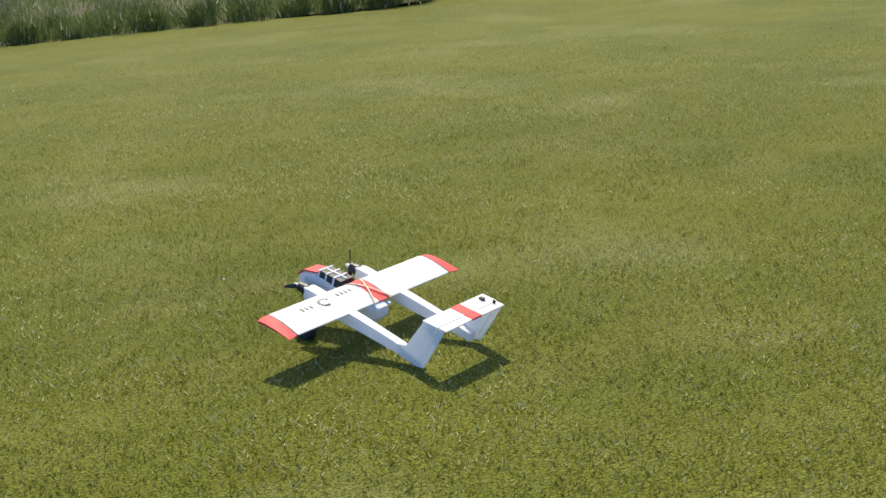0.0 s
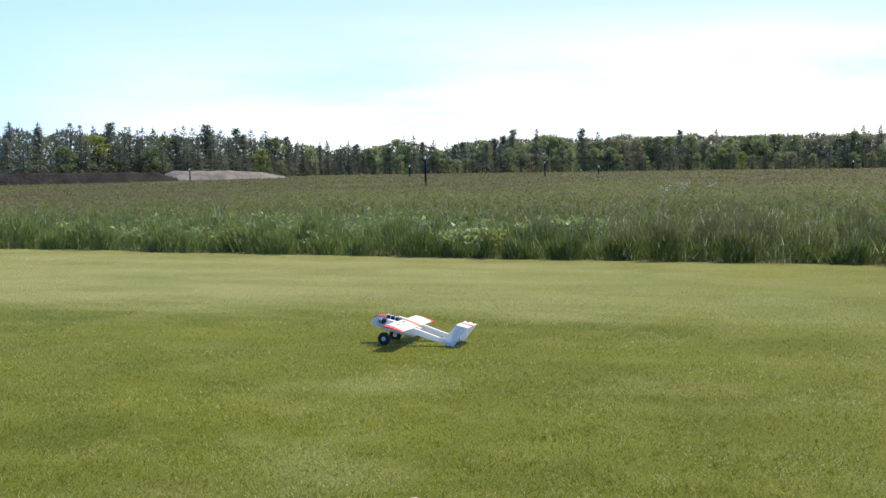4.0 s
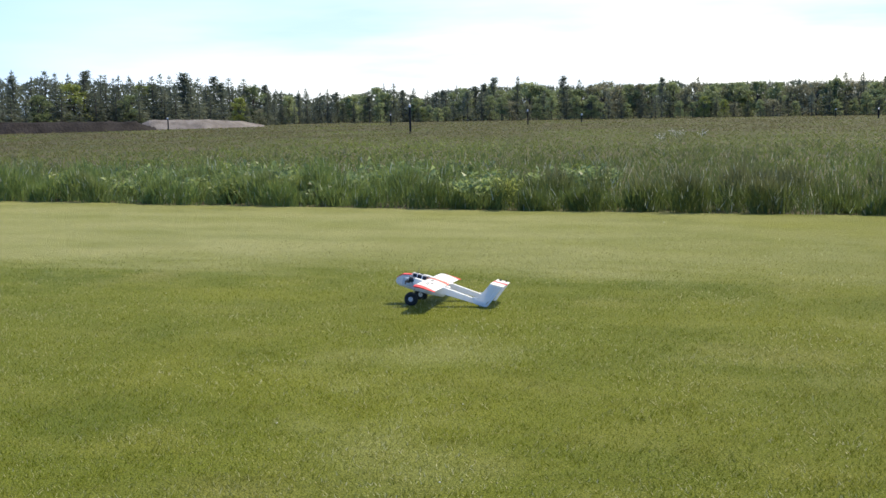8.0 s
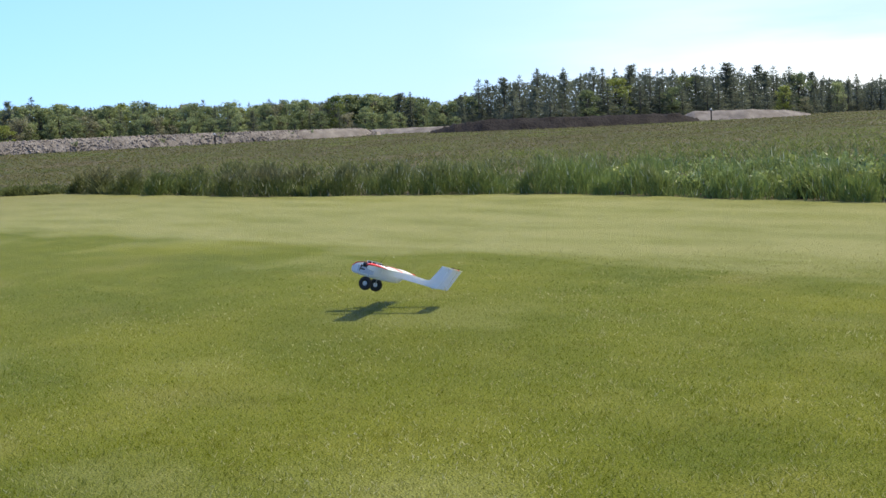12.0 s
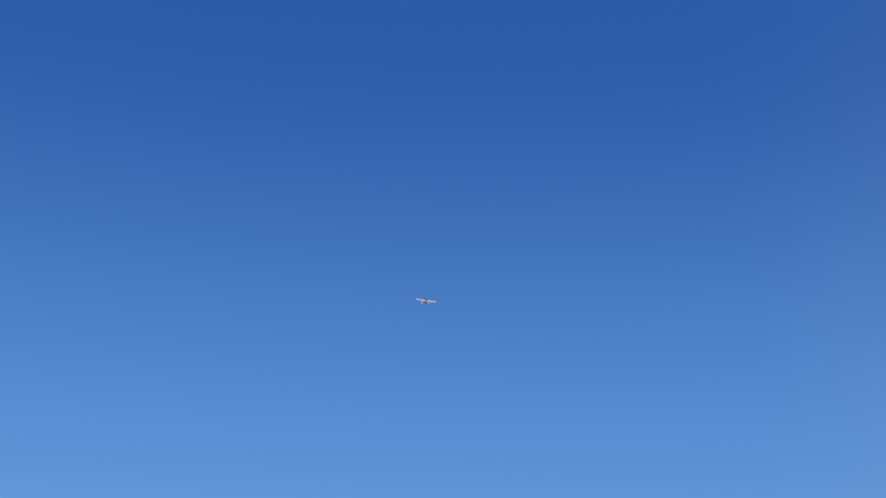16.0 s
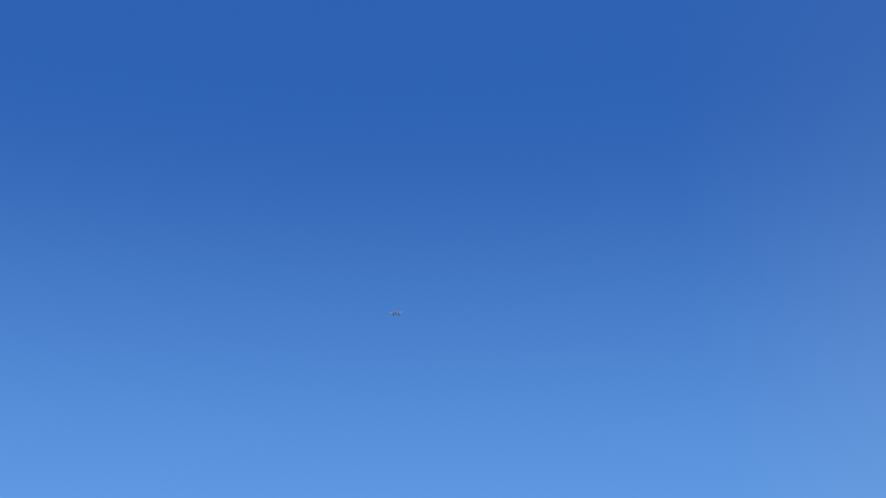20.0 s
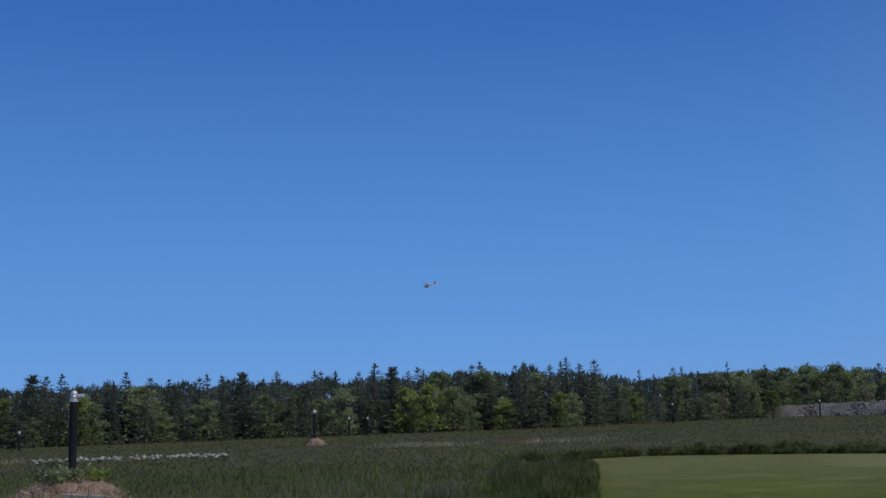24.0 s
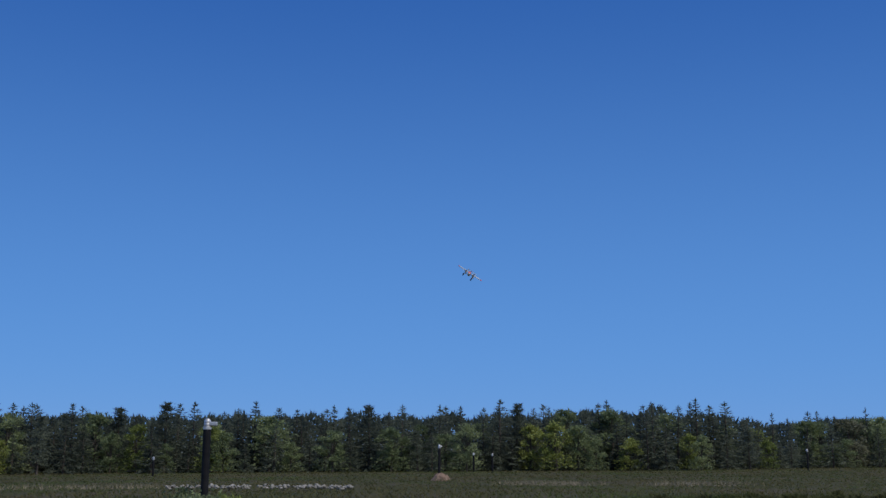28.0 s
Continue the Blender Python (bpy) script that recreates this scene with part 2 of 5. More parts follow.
        bmp.inputs["Strength"].default_value, bmp.inputs["Distance"].default_value = 1.0, 0.02
        l.new(fine, bmp.inputs["Height"])
        l.new(bmp.outputs[0], bsdf.inputs["Normal"])
    l.new(base, bsdf.inputs["Base Color"])
    if blade:
        tr, mx = n.new("ShaderNodeBsdfTranslucent"), n.new("ShaderNodeMixShader")
        mx.inputs[0].default_value = 0.5
        l.new(base, tr.inputs["Color"])
        l.new(bsdf.outputs[0], mx.inputs[1])
        l.new(tr.outputs[0], mx.inputs[2])
        l.new(mx.outputs[0], n["Material Output"].inputs["Surface"])
    return mat


LUSH = (-21.5, 9.8)


def meadow_material(name):
    """Long grass: green at the foot, dull mauve-brown seed heads above, in drifts."""
    mat = bpy.data.materials.new(name)
    mat.use_nodes = True
    n, l = mat.node_tree.nodes, mat.node_tree.links
    bsdf = n["Principled BSDF"]
    bsdf.inputs["Roughness"].default_value = 0.6
    bsdf.inputs["Specular IOR Level"].default_value = 0.12
    geo = n.new("ShaderNodeNewGeometry")
    xyz = n.new("ShaderNodeSeparateXYZ")
    l.new(geo.outputs["Position"], xyz.inputs[0])
    drift = n.new("ShaderNodeTexNoise")
    drift.inputs["Scale"].default_value, drift.inputs["Detail"].default_value = 0.11, 4
    l.new(geo.outputs["Position"], drift.inputs["Vector"])
    far = n.new("ShaderNodeVectorMath")
    far.operation = "LENGTH"
    l.new(geo.outputs["Position"], far.inputs[0])

    def mapped(v, a0, a1, b0=0.0, b1=1.0):
        m = n.new("ShaderNodeMapRange")
        for k, x in zip(("From Min", "From Max", "To Min", "To Max"), (a0, a1, b0, b1)):
            m.inputs[k].default_value = x
        l.new(v, m.inputs[0])
        return m.outputs[0]

    def mix(fac, c0, c1):
        m = n.new("ShaderNodeMix")
        m.data_type = "RGBA"
        l.new(fac, m.inputs["Factor"])
        for key, c in (("A", c0), ("B", c1)):
            if isinstance(c, tuple):
                m.inputs[key].default_value = (*c, 1)
            else:
                l.new(c, m.inputs[key])
        return m.outputs["Result"]

    def times(p, q):
        m = n.new("ShaderNodeMath")
        m.operation = "MULTIPLY"
        l.new(p, m.inputs[0])
        l.new(q, m.inputs[1])
        return m.outputs[0]

    isl = geo.outputs["Random Per Island"]
    calm = mapped(far.outputs["Value"], 25, 70, 1.0, 0.3)
    green = mix(times(mapped(isl, 0, 1), calm), (0.090, 0.128, 0.033), (0.160, 0.200, 0.062))
    green = mix(mapped(drift.outputs["Fac"], 0.5, 0.66), green, (0.15, 0.21, 0.048))
    heads = times(mapped(xyz.outputs["Z"], 0.30, 0.55, 0, 0.75), mapped(drift.outputs["Fac"], 0.62, 0.40, 0.15, 0.9))
    color = mix(heads, green, (0.160, 0.144, 0.092))
    ripe = n.new("ShaderNodeMath")               # the north field stays green further out
    ripe.operation = "SUBTRACT"
    l.new(far.outputs["Value"], ripe.inputs[0])
    bearing = n.new("ShaderNodeMath")
    bearing.operation = "DIVIDE"
    l.new(xyz.outputs["Y"], bearing.inputs[0])
    l.new(far.outputs["Value"], bearing.inputs[1])
    l.new(mapped(bearing.outputs[0], 0.28, 0.55, 0.0, 26.0), ripe.inputs[1])
    color = mix(times(mapped(ripe.outputs[0], 22, 60), mapped(drift.outputs["Fac"], 0.64, 0.42, 0.35, 0.95)), color, (0.096, 0.088, 0.050))
    south = times(times(mapped(xyz.outputs["Y"], 4.0, -12.0, 0, 0.85), mapped(far.outputs["Value"], 26, 42, 0.15, 1.0)), mapped(drift.outputs["Fac"], 0.66, 0.40, 0.4, 1.0))
    color = mix(south, color, mix(mapped(drift.outputs["Fac"], 0.42, 0.58), (0.132, 0.118, 0.052), (0.060, 0.086, 0.024)))
    spot = n.new("ShaderNodeVectorMath")         # a lush patch of broad-leaved weeds
    spot.operation = "DISTANCE"
    spot.inputs[1].default_value = (LUSH[0], LUSH[1], 0.3)
    l.new(geo.outputs["Position"], spot.inputs[0])
    patchy = n.new("ShaderNodeTexNoise")
    patchy.inputs["Scale"].default_value, patchy.inputs["Detail"].default_value = 0.55, 4
    l.new(geo.outputs["Position"], patchy.inputs["Vector"])
    color = mix(times(mapped(spot.outputs["Value"], 9.0, 3.0), mapped(patchy.outputs["Fac"], 0.35, 0.55, 0.4, 0.95)), color, (0.205, 0.275, 0.085))
    color = mix(mapped(patchy.outputs["Fac"], 0.5, 0.68, 0, 0.5), color, (0.07, 0.085, 0.025))
    color = mix(mapped(patchy.outputs["Fac"], 0.46, 0.30, 0, 0.28), color, (0.22, 0.215, 0.085))
    # pale seed flecks, with sun glints painted in, mostly near and northward
    color = mix(times(mapped(isl, 0.955, 0.96, 0, 0.75), times(mapped(far.outputs["Value"], 46, 26), mapped(xyz.outputs["Y"], -4.0, 4.0, 0.12, 1.0))), color, (0.50, 0.52, 0.40))
    l.new(color, bsdf.inputs["Base Color"])
    tr, mx = n.new("ShaderNodeBsdfTranslucent"), n.new("ShaderNodeMixShader")
    mx.inputs[0].default_value = 0.42
    l.new(color, tr.inputs["Color"])
    l.new(bsdf.outputs[0], mx.inputs[1])
    l.new(tr.outputs[0], mx.inputs[2])
    l.new(mx.outputs[0], n["Material Output"].inputs["Surface"])
    return mat


LAWN = lawn_material("mown grass", False)
BLADES = lawn_material("grass blades", True)
MEADOW = meadow_material("long meadow grass")
FIELD = material("meadow floor", [(0.065, 0.075, 0.03), (0.085, 0.082, 0.042), (0.105, 0.09, 0.058)], scale=0.15, rough=0.9, bump=0.8, bump_scale=3, spec=0.1)
BARK = material("bark", [(0.06, 0.05, 0.04), (0.13, 0.11, 0.09)], scale=6, rough=0.9, bump=0.6, bump_scale=20, stretch=(1, 1, 0.2))
NEEDLES = material("spruce needles", [(0.106, 0.128, 0.095), (0.168, 0.192, 0.136)], scale=1.1, rough=0.65, spread=0.3, leaf=0.5, spec=0.25)
LEAVES = material("broad leaves", [(0.180, 0.225, 0.108), (0.270, 0.322, 0.152)], scale=0.8, rough=0.55, spread=0.3, leaf=0.45, spec=0.3)
YELLOWLEAVES = material("young yellow-green leaves", [(0.19, 0.235, 0.055), (0.275, 0.315, 0.09)], scale=0.9, rough=0.55, spread=0.3, leaf=0.35, spec=0.3)
DULLLEAVES = material("grey-green budding leaves", [(0.19, 0.19, 0.115), (0.27, 0.265, 0.16)], scale=0.9, rough=0.6, spread=0.3, leaf=0.25, spec=0.3)
LUSHLEAF = material("lush pale-green weed leaves", [(0.17, 0.235, 0.085), (0.27, 0.335, 0.14)], scale=2.0, rough=0.45, spread=0.3, leaf=0.5, spec=0.4)
GRAVEL = material("grey gravel", [(0.125, 0.112, 0.106), (0.168, 0.152, 0.144), (0.215, 0.198, 0.187)], scale=0.7, rough=0.95, bump=0.8, bump_scale=6, spec=0.1)
SOIL = material("dark brown soil", [(0.018, 0.016, 0.016), (0.038, 0.034, 0.033)], scale=0.5, rough=0.95, bump=0.9, bump_scale=3, spec=0.05)
SAND = material("pinkish dry sand and clods", [(0.17, 0.115, 0.085), (0.30, 0.215, 0.165), (0.22, 0.15, 0.11)], scale=2.2, rough=0.95, bump=0.9, bump_scale=9, spec=0.1)
STONE = material("quarry stone", [(0.14, 0.122, 0.113), (0.19, 0.168, 0.155), (0.27, 0.244, 0.226)], scale=1.3, rough=0.9, bump=0.5, bump_scale=8, spread=0.3, island=True, spec=0.1)
WHITESTONE = material("pale limestone", [(0.26, 0.24, 0.21), (0.40, 0.38, 0.34)], scale=3, rough=0.9, spread=0.3, island=True)
BLACKPAINT = material("black painted steel", [(0.012, 0.012, 0.014), (0.022, 0.022, 0.025)], scale=5, rough=0.65, bump=0.1, bump_scale=80, spec=0.15)
CAPMETAL = material("galvanised cap", [(0.55, 0.55, 0.56), (0.72, 0.72, 0.73)], scale=14, rough=0.4, metal=0.5)
WEATHERED = material("weathered grey timber", [(0.21, 0.172, 0.148), (0.36, 0.315, 0.28), (0.47, 0.425, 0.39)], scale=5, rough=0.85, bump=0.5, bump_scale=50, stretch=(0.6, 6, 6))
ORANGENET = material("orange plastic mesh", [(0.55, 0.16, 0.03), (0.65, 0.22, 0.05)], scale=12, rough=0.5)
WHITENET = material("white nylon netting", [(0.36, 0.33, 0.29), (0.50, 0.46, 0.41)], scale=12, rough=0.7)
DARKBOARD = material("dark weathered board", [(0.055, 0.055, 0.052), (0.095, 0.092, 0.086)], scale=5, rough=0.8, bump=0.4, bump_scale=40)
FOAM = material("white foam board", [(0.85, 0.85, 0.85), (0.90, 0.90, 0.89)], scale=7, rough=0.5, bump=0.08, bump_scale=120, leaf=0.35)
RED = material("red-orange covering tape", [(0.76, 0.055, 0.055), (0.82, 0.085, 0.08)], scale=9, rough=0.6, spec=0.25)
BLACK = material("black plastic", [(0.012, 0.012, 0.013), (0.03, 0.03, 0.032)], scale=20, rough=0.45)
RUBBER = material("foam rubber tyre", [(0.014, 0.014, 0.015), (0.03, 0.03, 0.03)], scale=30, rough=0.85)
BAND = material("tan rubber band", [(0.68, 0.45, 0.30), (0.74, 0.52, 0.37)], scale=30, rough=0.6)
STEEL = material("steel wire", [(0.4, 0.4, 0.42), (0.5, 0.5, 0.5)], scale=30, rough=0.35, metal=1.0)
SKIN = material("worn grey-white card", [(0.52, 0.52, 0.54), (0.64, 0.64, 0.65)], scale=12, rough=0.55)
PETAL = material("white petals", [(0.72, 0.72, 0.66), (0.8, 0.8, 0.75)], scale=9, rough=0.6, leaf=0.3)
STRAW = material("dry bleached straw", [(0.26, 0.225, 0.150), (0.42, 0.365, 0.26)], scale=6, rough=0.85, spread=0.3, island=True, spec=0.1)
# the blue-grey is distance haze put into the ridge's base colour
HAZYHILL = material("far wooded hill with haze in its colour", [(0.14, 0.19, 0.23), (0.17, 0.22, 0.26)], scale=0.01, rough=1.0)


# ---- mesh helpers ----
def thing(name, label, category, m=None, group="", kind=""):
    ob = new(name)
    ob.empty_display_size = 0.2
    if m is not None:
        ob.matrix_basis = m
    return tagged(ob, label, category, group, kind)


def part(name, bm, mat, parent=None, label="", smooth=False):
    me = bpy.data.meshes.new(name)
    bmesh.ops.recalc_face_normals(bm, faces=bm.faces)
    bm.to_mesh(me)
    bm.free()
    me.materials.append(mat)
    if smooth:
        me.shade_smooth()
    ob = new(name, me)
    ob.parent = parent
    return tagged(ob, label)


def big_mesh(name, verts, faces, mat):
    """A mesh out of arrays: verts n x 3, faces m x 3 or m x 4."""
    me = bpy.data.meshes.new(name)
    k = faces.shape[1]
    me.vertices.add(len(verts))
    me.vertices.foreach_set("co", np.asarray(verts, np.float32).ravel())
    me.loops.add(faces.size)
    me.loops.foreach_set("vertex_index", np.asarray(faces, np.int32).ravel())
    me.polygons.add(len(faces))
    me.polygons.foreach_set("loop_start", np.arange(0, faces.size, k, dtype=np.int32))
    me.update(calc_edges=True)
    me.materials.append(mat)
    return me


def box(bm, x0, y0, z0, x1, y1, z1, bevel=0.0):
    r = bmesh.ops.create_cube(bm, size=1, matrix=Matrix.Translation(((x0 + x1) / 2, (y0 + y1) / 2, (z0 + z1) / 2)) @ Matrix.Diagonal((x1 - x0, y1 - y0, z1 - z0, 1)))
    if bevel:
        edges = list({ed for v in r["verts"] for ed in v.link_edges})
        bmesh.ops.bevel(bm, geom=edges, offset=bevel, segments=2, affect="EDGES", profile=0.5)
    return bm


def tube(bm, p, q, r0, r1=None, sides=10):
    p, q = Vector(p), Vector(q)
    m = Matrix.Translation((p + q) / 2) @ (q - p).to_track_quat("Z", "Y").to_matrix().to_4x4()
    bmesh.ops.create_cone(bm, cap_ends=True, segments=sides, radius1=r0, radius2=r0 if r1 is None else r1, depth=(q - p).length, matrix=m)
    return bm


def loft(bm, rings, closed=True):
    """Skin over rings of equally many points, with end caps."""
    vs = [[bm.verts.new(p) for p in ring] for ring in rings]
    n = len(vs[0])
    for r0, r1 in zip(vs, vs[1:]):
        for k in range(n if closed else n - 1):
            bm.faces.new((r0[k], r0[(k + 1) % n], r1[(k + 1) % n], r1[k]))
    bm.faces.new(vs[0])
    bm.faces.new(vs[-1][::-1])
    return bm


def plate(bm, outline, axis, a0, a1):
    """A flat plate: outline of 2D points, set across the axis from a0 to a1."""
    def at(u, v, w):
        return (w, u, v) if axis == "x" else (u, w, v) if axis == "y" else (u, v, w)
    return loft(bm, [[at(u, v, a0) for u, v in outline], [at(u, v, a1) for u, v in outline]])


def rounded(w, z0, z1, y, r=0.25, n=3):
    """A ring round the fuselage at y: a box section with rounded corners."""
    cx, cz, hx, hz = 0.0, (z0 + z1) / 2, w / 2, (z1 - z0) / 2
    rr = min(hx, hz) * r * 2
    pts = []
    for sx, sz, a0 in ((1, 1, 0), (-1, 1, 90), (-1, -1, 180), (1, -1, 270)):
        for k in range(n + 1):
            t = radians(a0 + 90 * k / n)
            pts.append((cx + sx * (hx - rr) + rr * math.cos(t), y, cz + sz * (hz - rr) + rr * math.sin(t)))
    return pts


# ---- ground, lawn, meadow ----
EDGE = [(60, 49.6), (30, 34.4), (12, 25.2), (8.7, 23.5), (5.4, 21.9), (4.4, 21.9), (3.25, 22.3), (2.75, 21.1), (2.3, 20.8), (-0.8, 20.0), (-5.1, 18.3), (-7.4, 17.2), (-12.1, 14.6), (-16, 12.6),
        (-20, 10.6), (-24.2, 8.7), (-26.4, 6.6), (-29.6, 2.8), (-33.5, 0.2), (-37.2, -2.4), (-38.3, -6.2), (-38.6, -10.0), (-38.7, -14.6), (-37.9, -17.8), (-35.4, -19.5),
        (-31.2, -16.6), (-28.6, -14.8), (-24.2, -12.5), (-21.6, -11.1), (-18.2, -9.4), (-13.0, -7.0), (-10.2, -6.2), (-9.0, -7.4), (-6.2, -10.5), (-2.0, -13.0), (10, -16), (60, -18)]


def densify(line, step, wobble):
    out = []
    for (x0, y0), (x1, y1) in zip(line, line[1:]):
        n = max(1, int(math.hypot(x1 - x0, y1 - y0) / step))
        for k in range(n):
            x, y = x0 + (x1 - x0) * k / n, y0 + (y1 - y0) * k / n
            out.append((x + wobble * noise.noise((x * 0.7, y * 0.7, 3)), y + wobble * noise.noise((x * 0.7, y * 0.7, 9))))
    return out + [line[-1]]


LAWN_LINE = densify(EDGE, 0.8, 0.22)


CLEARING = densify([(-21.6, -31.6), (-22.8, -36.0), (-23.6, -41.0), (-13.0, -42.0), (-12.0, -31.0), (-17.2, -28.0), (-21.6, -31.6)], 0.8, 0.5)


def inside_lawn(x, y):
    hit = np.zeros(len(x), bool)
    for line in (LAWN_LINE, CLEARING):
        for (a0, b0), (a1, b1) in zip(line, line[1:] + line[:1]):
            if b0 != b1:
                hit ^= ((b0 > y) != (b1 > y)) & (x < (a1 - a0) * (y - b0) / (b1 - b0) + a0)
    return hit


def build_ground():
    rings = [0.0, 20, 45, 80, 130, 200, 300, 500, 1000, 2000, 4000]
    verts, faces, n = [(0, 0, 0)], [], 72
    for r in rings[1:]:
        verts += [(r * math.cos(math.tau * k / n), r * math.sin(math.tau * k / n), 0.0) for k in range(n)]
    me = bpy.data.meshes.new("ground")
    for k in range(n):
        faces.append((0, 1 + k, 1 + (k + 1) % n))
    for i in range(len(rings) - 2):
        for k in range(n):
            a0, b0 = 1 + i * n + k, 1 + i * n + (k + 1) % n
            faces.append((a0, a0 + n, b0 + n, b0))
    me.from_pydata(verts, [], faces)
    me.materials.append(FIELD)
    tagged(new("ground", me), "dark green-brown meadow soil under long grass", "ground", kind="structure")
    bm = bmesh.new()
    bm.faces.new([bm.verts.new((x, y, 0.012)) for x, y in LAWN_LINE])
    bmesh.ops.triangulate(bm, faces=bm.faces)
    tagged(part("lawn", bm, LAWN), "close-mown yellow-green grass runway", "lawn", kind="structure")
    bm = bmesh.new()
    bm.faces.new([bm.verts.new((x, y, 0.012)) for x, y in CLEARING[:-1]])
    bmesh.ops.triangulate(bm, faces=bm.faces)
    tagged(part("clearing", bm, LAWN), "small mown clearing in the meadow", "lawn", kind="structure")


def blades(n, x, y, h, w, lean, segs, z0=0.0, way=None, turn=None):
    """Blades of grass at x, y: height h, width w, bent over by lean. segs 1: one triangle; 2: three triangles."""
    turn = np.random.uniform(0, math.tau, n) if turn is None else turn
    way = np.random.uniform(0, math.tau, n) if way is None else way
    ux, uy = np.cos(turn) * w / 2, np.sin(turn) * w / 2
    lx, ly = np.cos(way) * lean * h, np.sin(way) * lean * h
    base = np.stack([x, y, np.full(n, z0)], 1)
    side = np.stack([ux, uy, np.zeros(n)], 1)
    tip = base + np.stack([lx, ly, h], 1)
    if segs == 1:
        v = np.stack([base - side, base + side, tip], 1).reshape(-1, 3)
        return v, np.arange(3 * n).reshape(-1, 3)
    mid = base + np.stack([lx * 0.3, ly * 0.3, h * 0.58], 1)
    v = np.stack([base - side, base + side, mid + side * 0.8, mid - side * 0.8, tip], 1).reshape(-1, 3)
    o = np.arange(n)[:, None] * 5
    f = np.concatenate([o + [0, 1, 2], o + [0, 2, 3], o + [3, 2, 4]], 1).reshape(-1, 3)
    return v, f


def noise_at(x, y, scale, seed):
    return np.array([noise.noise((p, q, seed)) for p, q in zip((x * scale).tolist(), (y * scale).tolist())])


def build_grass():
    # short blades on the lawn round the camera's stand
    n = 760000
    r = 1.8 + 14.5 * np.random.rand(n)
    az = np.radians(np.random.uniform(-62, 136, n))
    x, y = -r * np.sin(az) * 1.0 + 0.2, r * np.cos(az) - 0.6
    keep = inside_lawn(x, y) & (np.random.rand(n) < np.clip((16.3 - r) / 8.0, 0, 1))
    x, y = x[keep], y[keep]
    h = (0.011 + 0.015 * np.random.rand(len(x))) * (1 + 0.5 * noise_at(x, y, 2.1, 0) + 0.55 * noise_at(x, y, 12.0, 2))
    v, f = blades(len(x), x, y, h, 0.005 * (0.6 + 0.8 * np.random.rand(len(x))), 0.3 + 1.3 * np.random.rand(len(x)), 1, 0.01)
    tagged(new("lawn_grass", big_mesh("lawn_grass", v, f, BLADES)), "short mown blades of lawn grass", "grass", kind="stuff")

    # long meadow grass: dense along the mown edge, thinning out behind it
    line = [p for p in LAWN_LINE if p[0] < 30]
    seg = [(p, q) for p, q in zip(line, line[1:])]
    ln = np.array([math.hypot(q[0] - p[0], q[1] - p[1]) for p, q in seg])
    wt = ln / np.array([6 + math.hypot((p[0] + q[0]) / 2, (p[1] + q[1]) / 2) for p, q in seg])
    pick = np.random.choice(len(seg), 470000, p=wt / wt.sum())
    k = np.random.rand(len(pick))
    p0 = np.array([s[0] for s in seg])[pick]
    p1 = np.array([s[1] for s in seg])[pick]
    d = p1 - p0
    d /= np.linalg.norm(d, axis=1)[:, None]
    out = np.stack([d[:, 1], -d[:, 0]], 1)
    back = np.random.rand(len(pick)) ** 1.5 * 2.2
    q = p0 + (p1 - p0) * k[:, None] + out * back[:, None]
    q = np.where(inside_lawn(q[:, 0], q[:, 1])[:, None], p0 + (p1 - p0) * k[:, None] - out * back[:, None], q)
    n = 560000
    az = np.radians(np.random.uniform(-28, 168, n))
    r = np.exp(np.random.uniform(np.where(az > radians(104), math.log(9), math.log(15.5)), math.log(185)))
    x, y = np.concatenate([q[:, 0], -r * np.sin(az)]), np.concatenate([q[:, 1], r * np.cos(az)])
    # gathered into tussocks
    size = 0.85
    cell = np.floor(np.stack([x, y], 1) / size)
    hash1 = np.modf(np.sin(cell[:, 0] * 12.99 + cell[:, 1] * 78.23) * 43758.5)[0]
    hash2 = np.modf(np.sin(cell[:, 0] * 39.34 + cell[:, 1] * 11.13) * 24634.6)[0]
    cx, cy = (cell[:, 0] + 0.5 + 0.4 * hash1) * size, (cell[:, 1] + 0.5 + 0.4 * hash2) * size
    tight = np.random.rand(len(x)) < 0.6
    x, y = np.where(tight, cx + (x - cx) * 0.66, x), np.where(tight, cy + (y - cy) * 0.66, y)
    keep = ~inside_lawn(x, y)
    x, y, cx, cy, hash1, hash2, tight = (v[keep] for v in (x, y, cx, cy, hash1, hash2, tight))
    r = np.hypot(x, y)
    off = np.hypot(x - cx, y - cy)
    way = np.arctan2(y - cy, x - cx) + np.random.normal(0, 1.1, len(x))
    gap = (off > 0.36) & (np.random.rand(len(x)) < 0.6) & (r < 60)
    clump = 1.3 * noise_at(x, y, 0.95, 5) + 0.7 * noise_at(x, y, 0.17, 8)
    lower = np.where((y < -2) & (x > -70), np.interp(r, [24, 38], [0.84, 0.6]), 1.0) * np.interp(r, [24, 60, 100], [1.0, 0.66, 0.34])      # the south-west end and the far field are lower
    top = np.clip(0.52 * (1 + 0.8 * clump + 0.3 * hash2) * (1.1 - 0.45 * off), 0.16, 0.95) * lower
    length = np.where(np.random.rand(len(x)) < 0.12, 0.26, 0.11 + 0.08 * np.random.rand(len(x))) * np.interp(r, [20, 60, 140], [1.0, 0.8, 1.1])
    z = np.maximum(0, top * np.random.rand(len(x)) ** 0.82 - 0.6 * length)
    w = np.clip(0.002 + 0.00075 * r, 0.010, 0.15) * (0.6 + 0.8 * np.random.rand(len(x)))
    lean = (0.1 + 0.75 * np.random.rand(len(x)) ** 1.5) * (0.7 + 0.8 * off)
    flat = np.interp(r, [28, 60], [0.0, 1.0])                 # seen from afar only the bent-over heads show
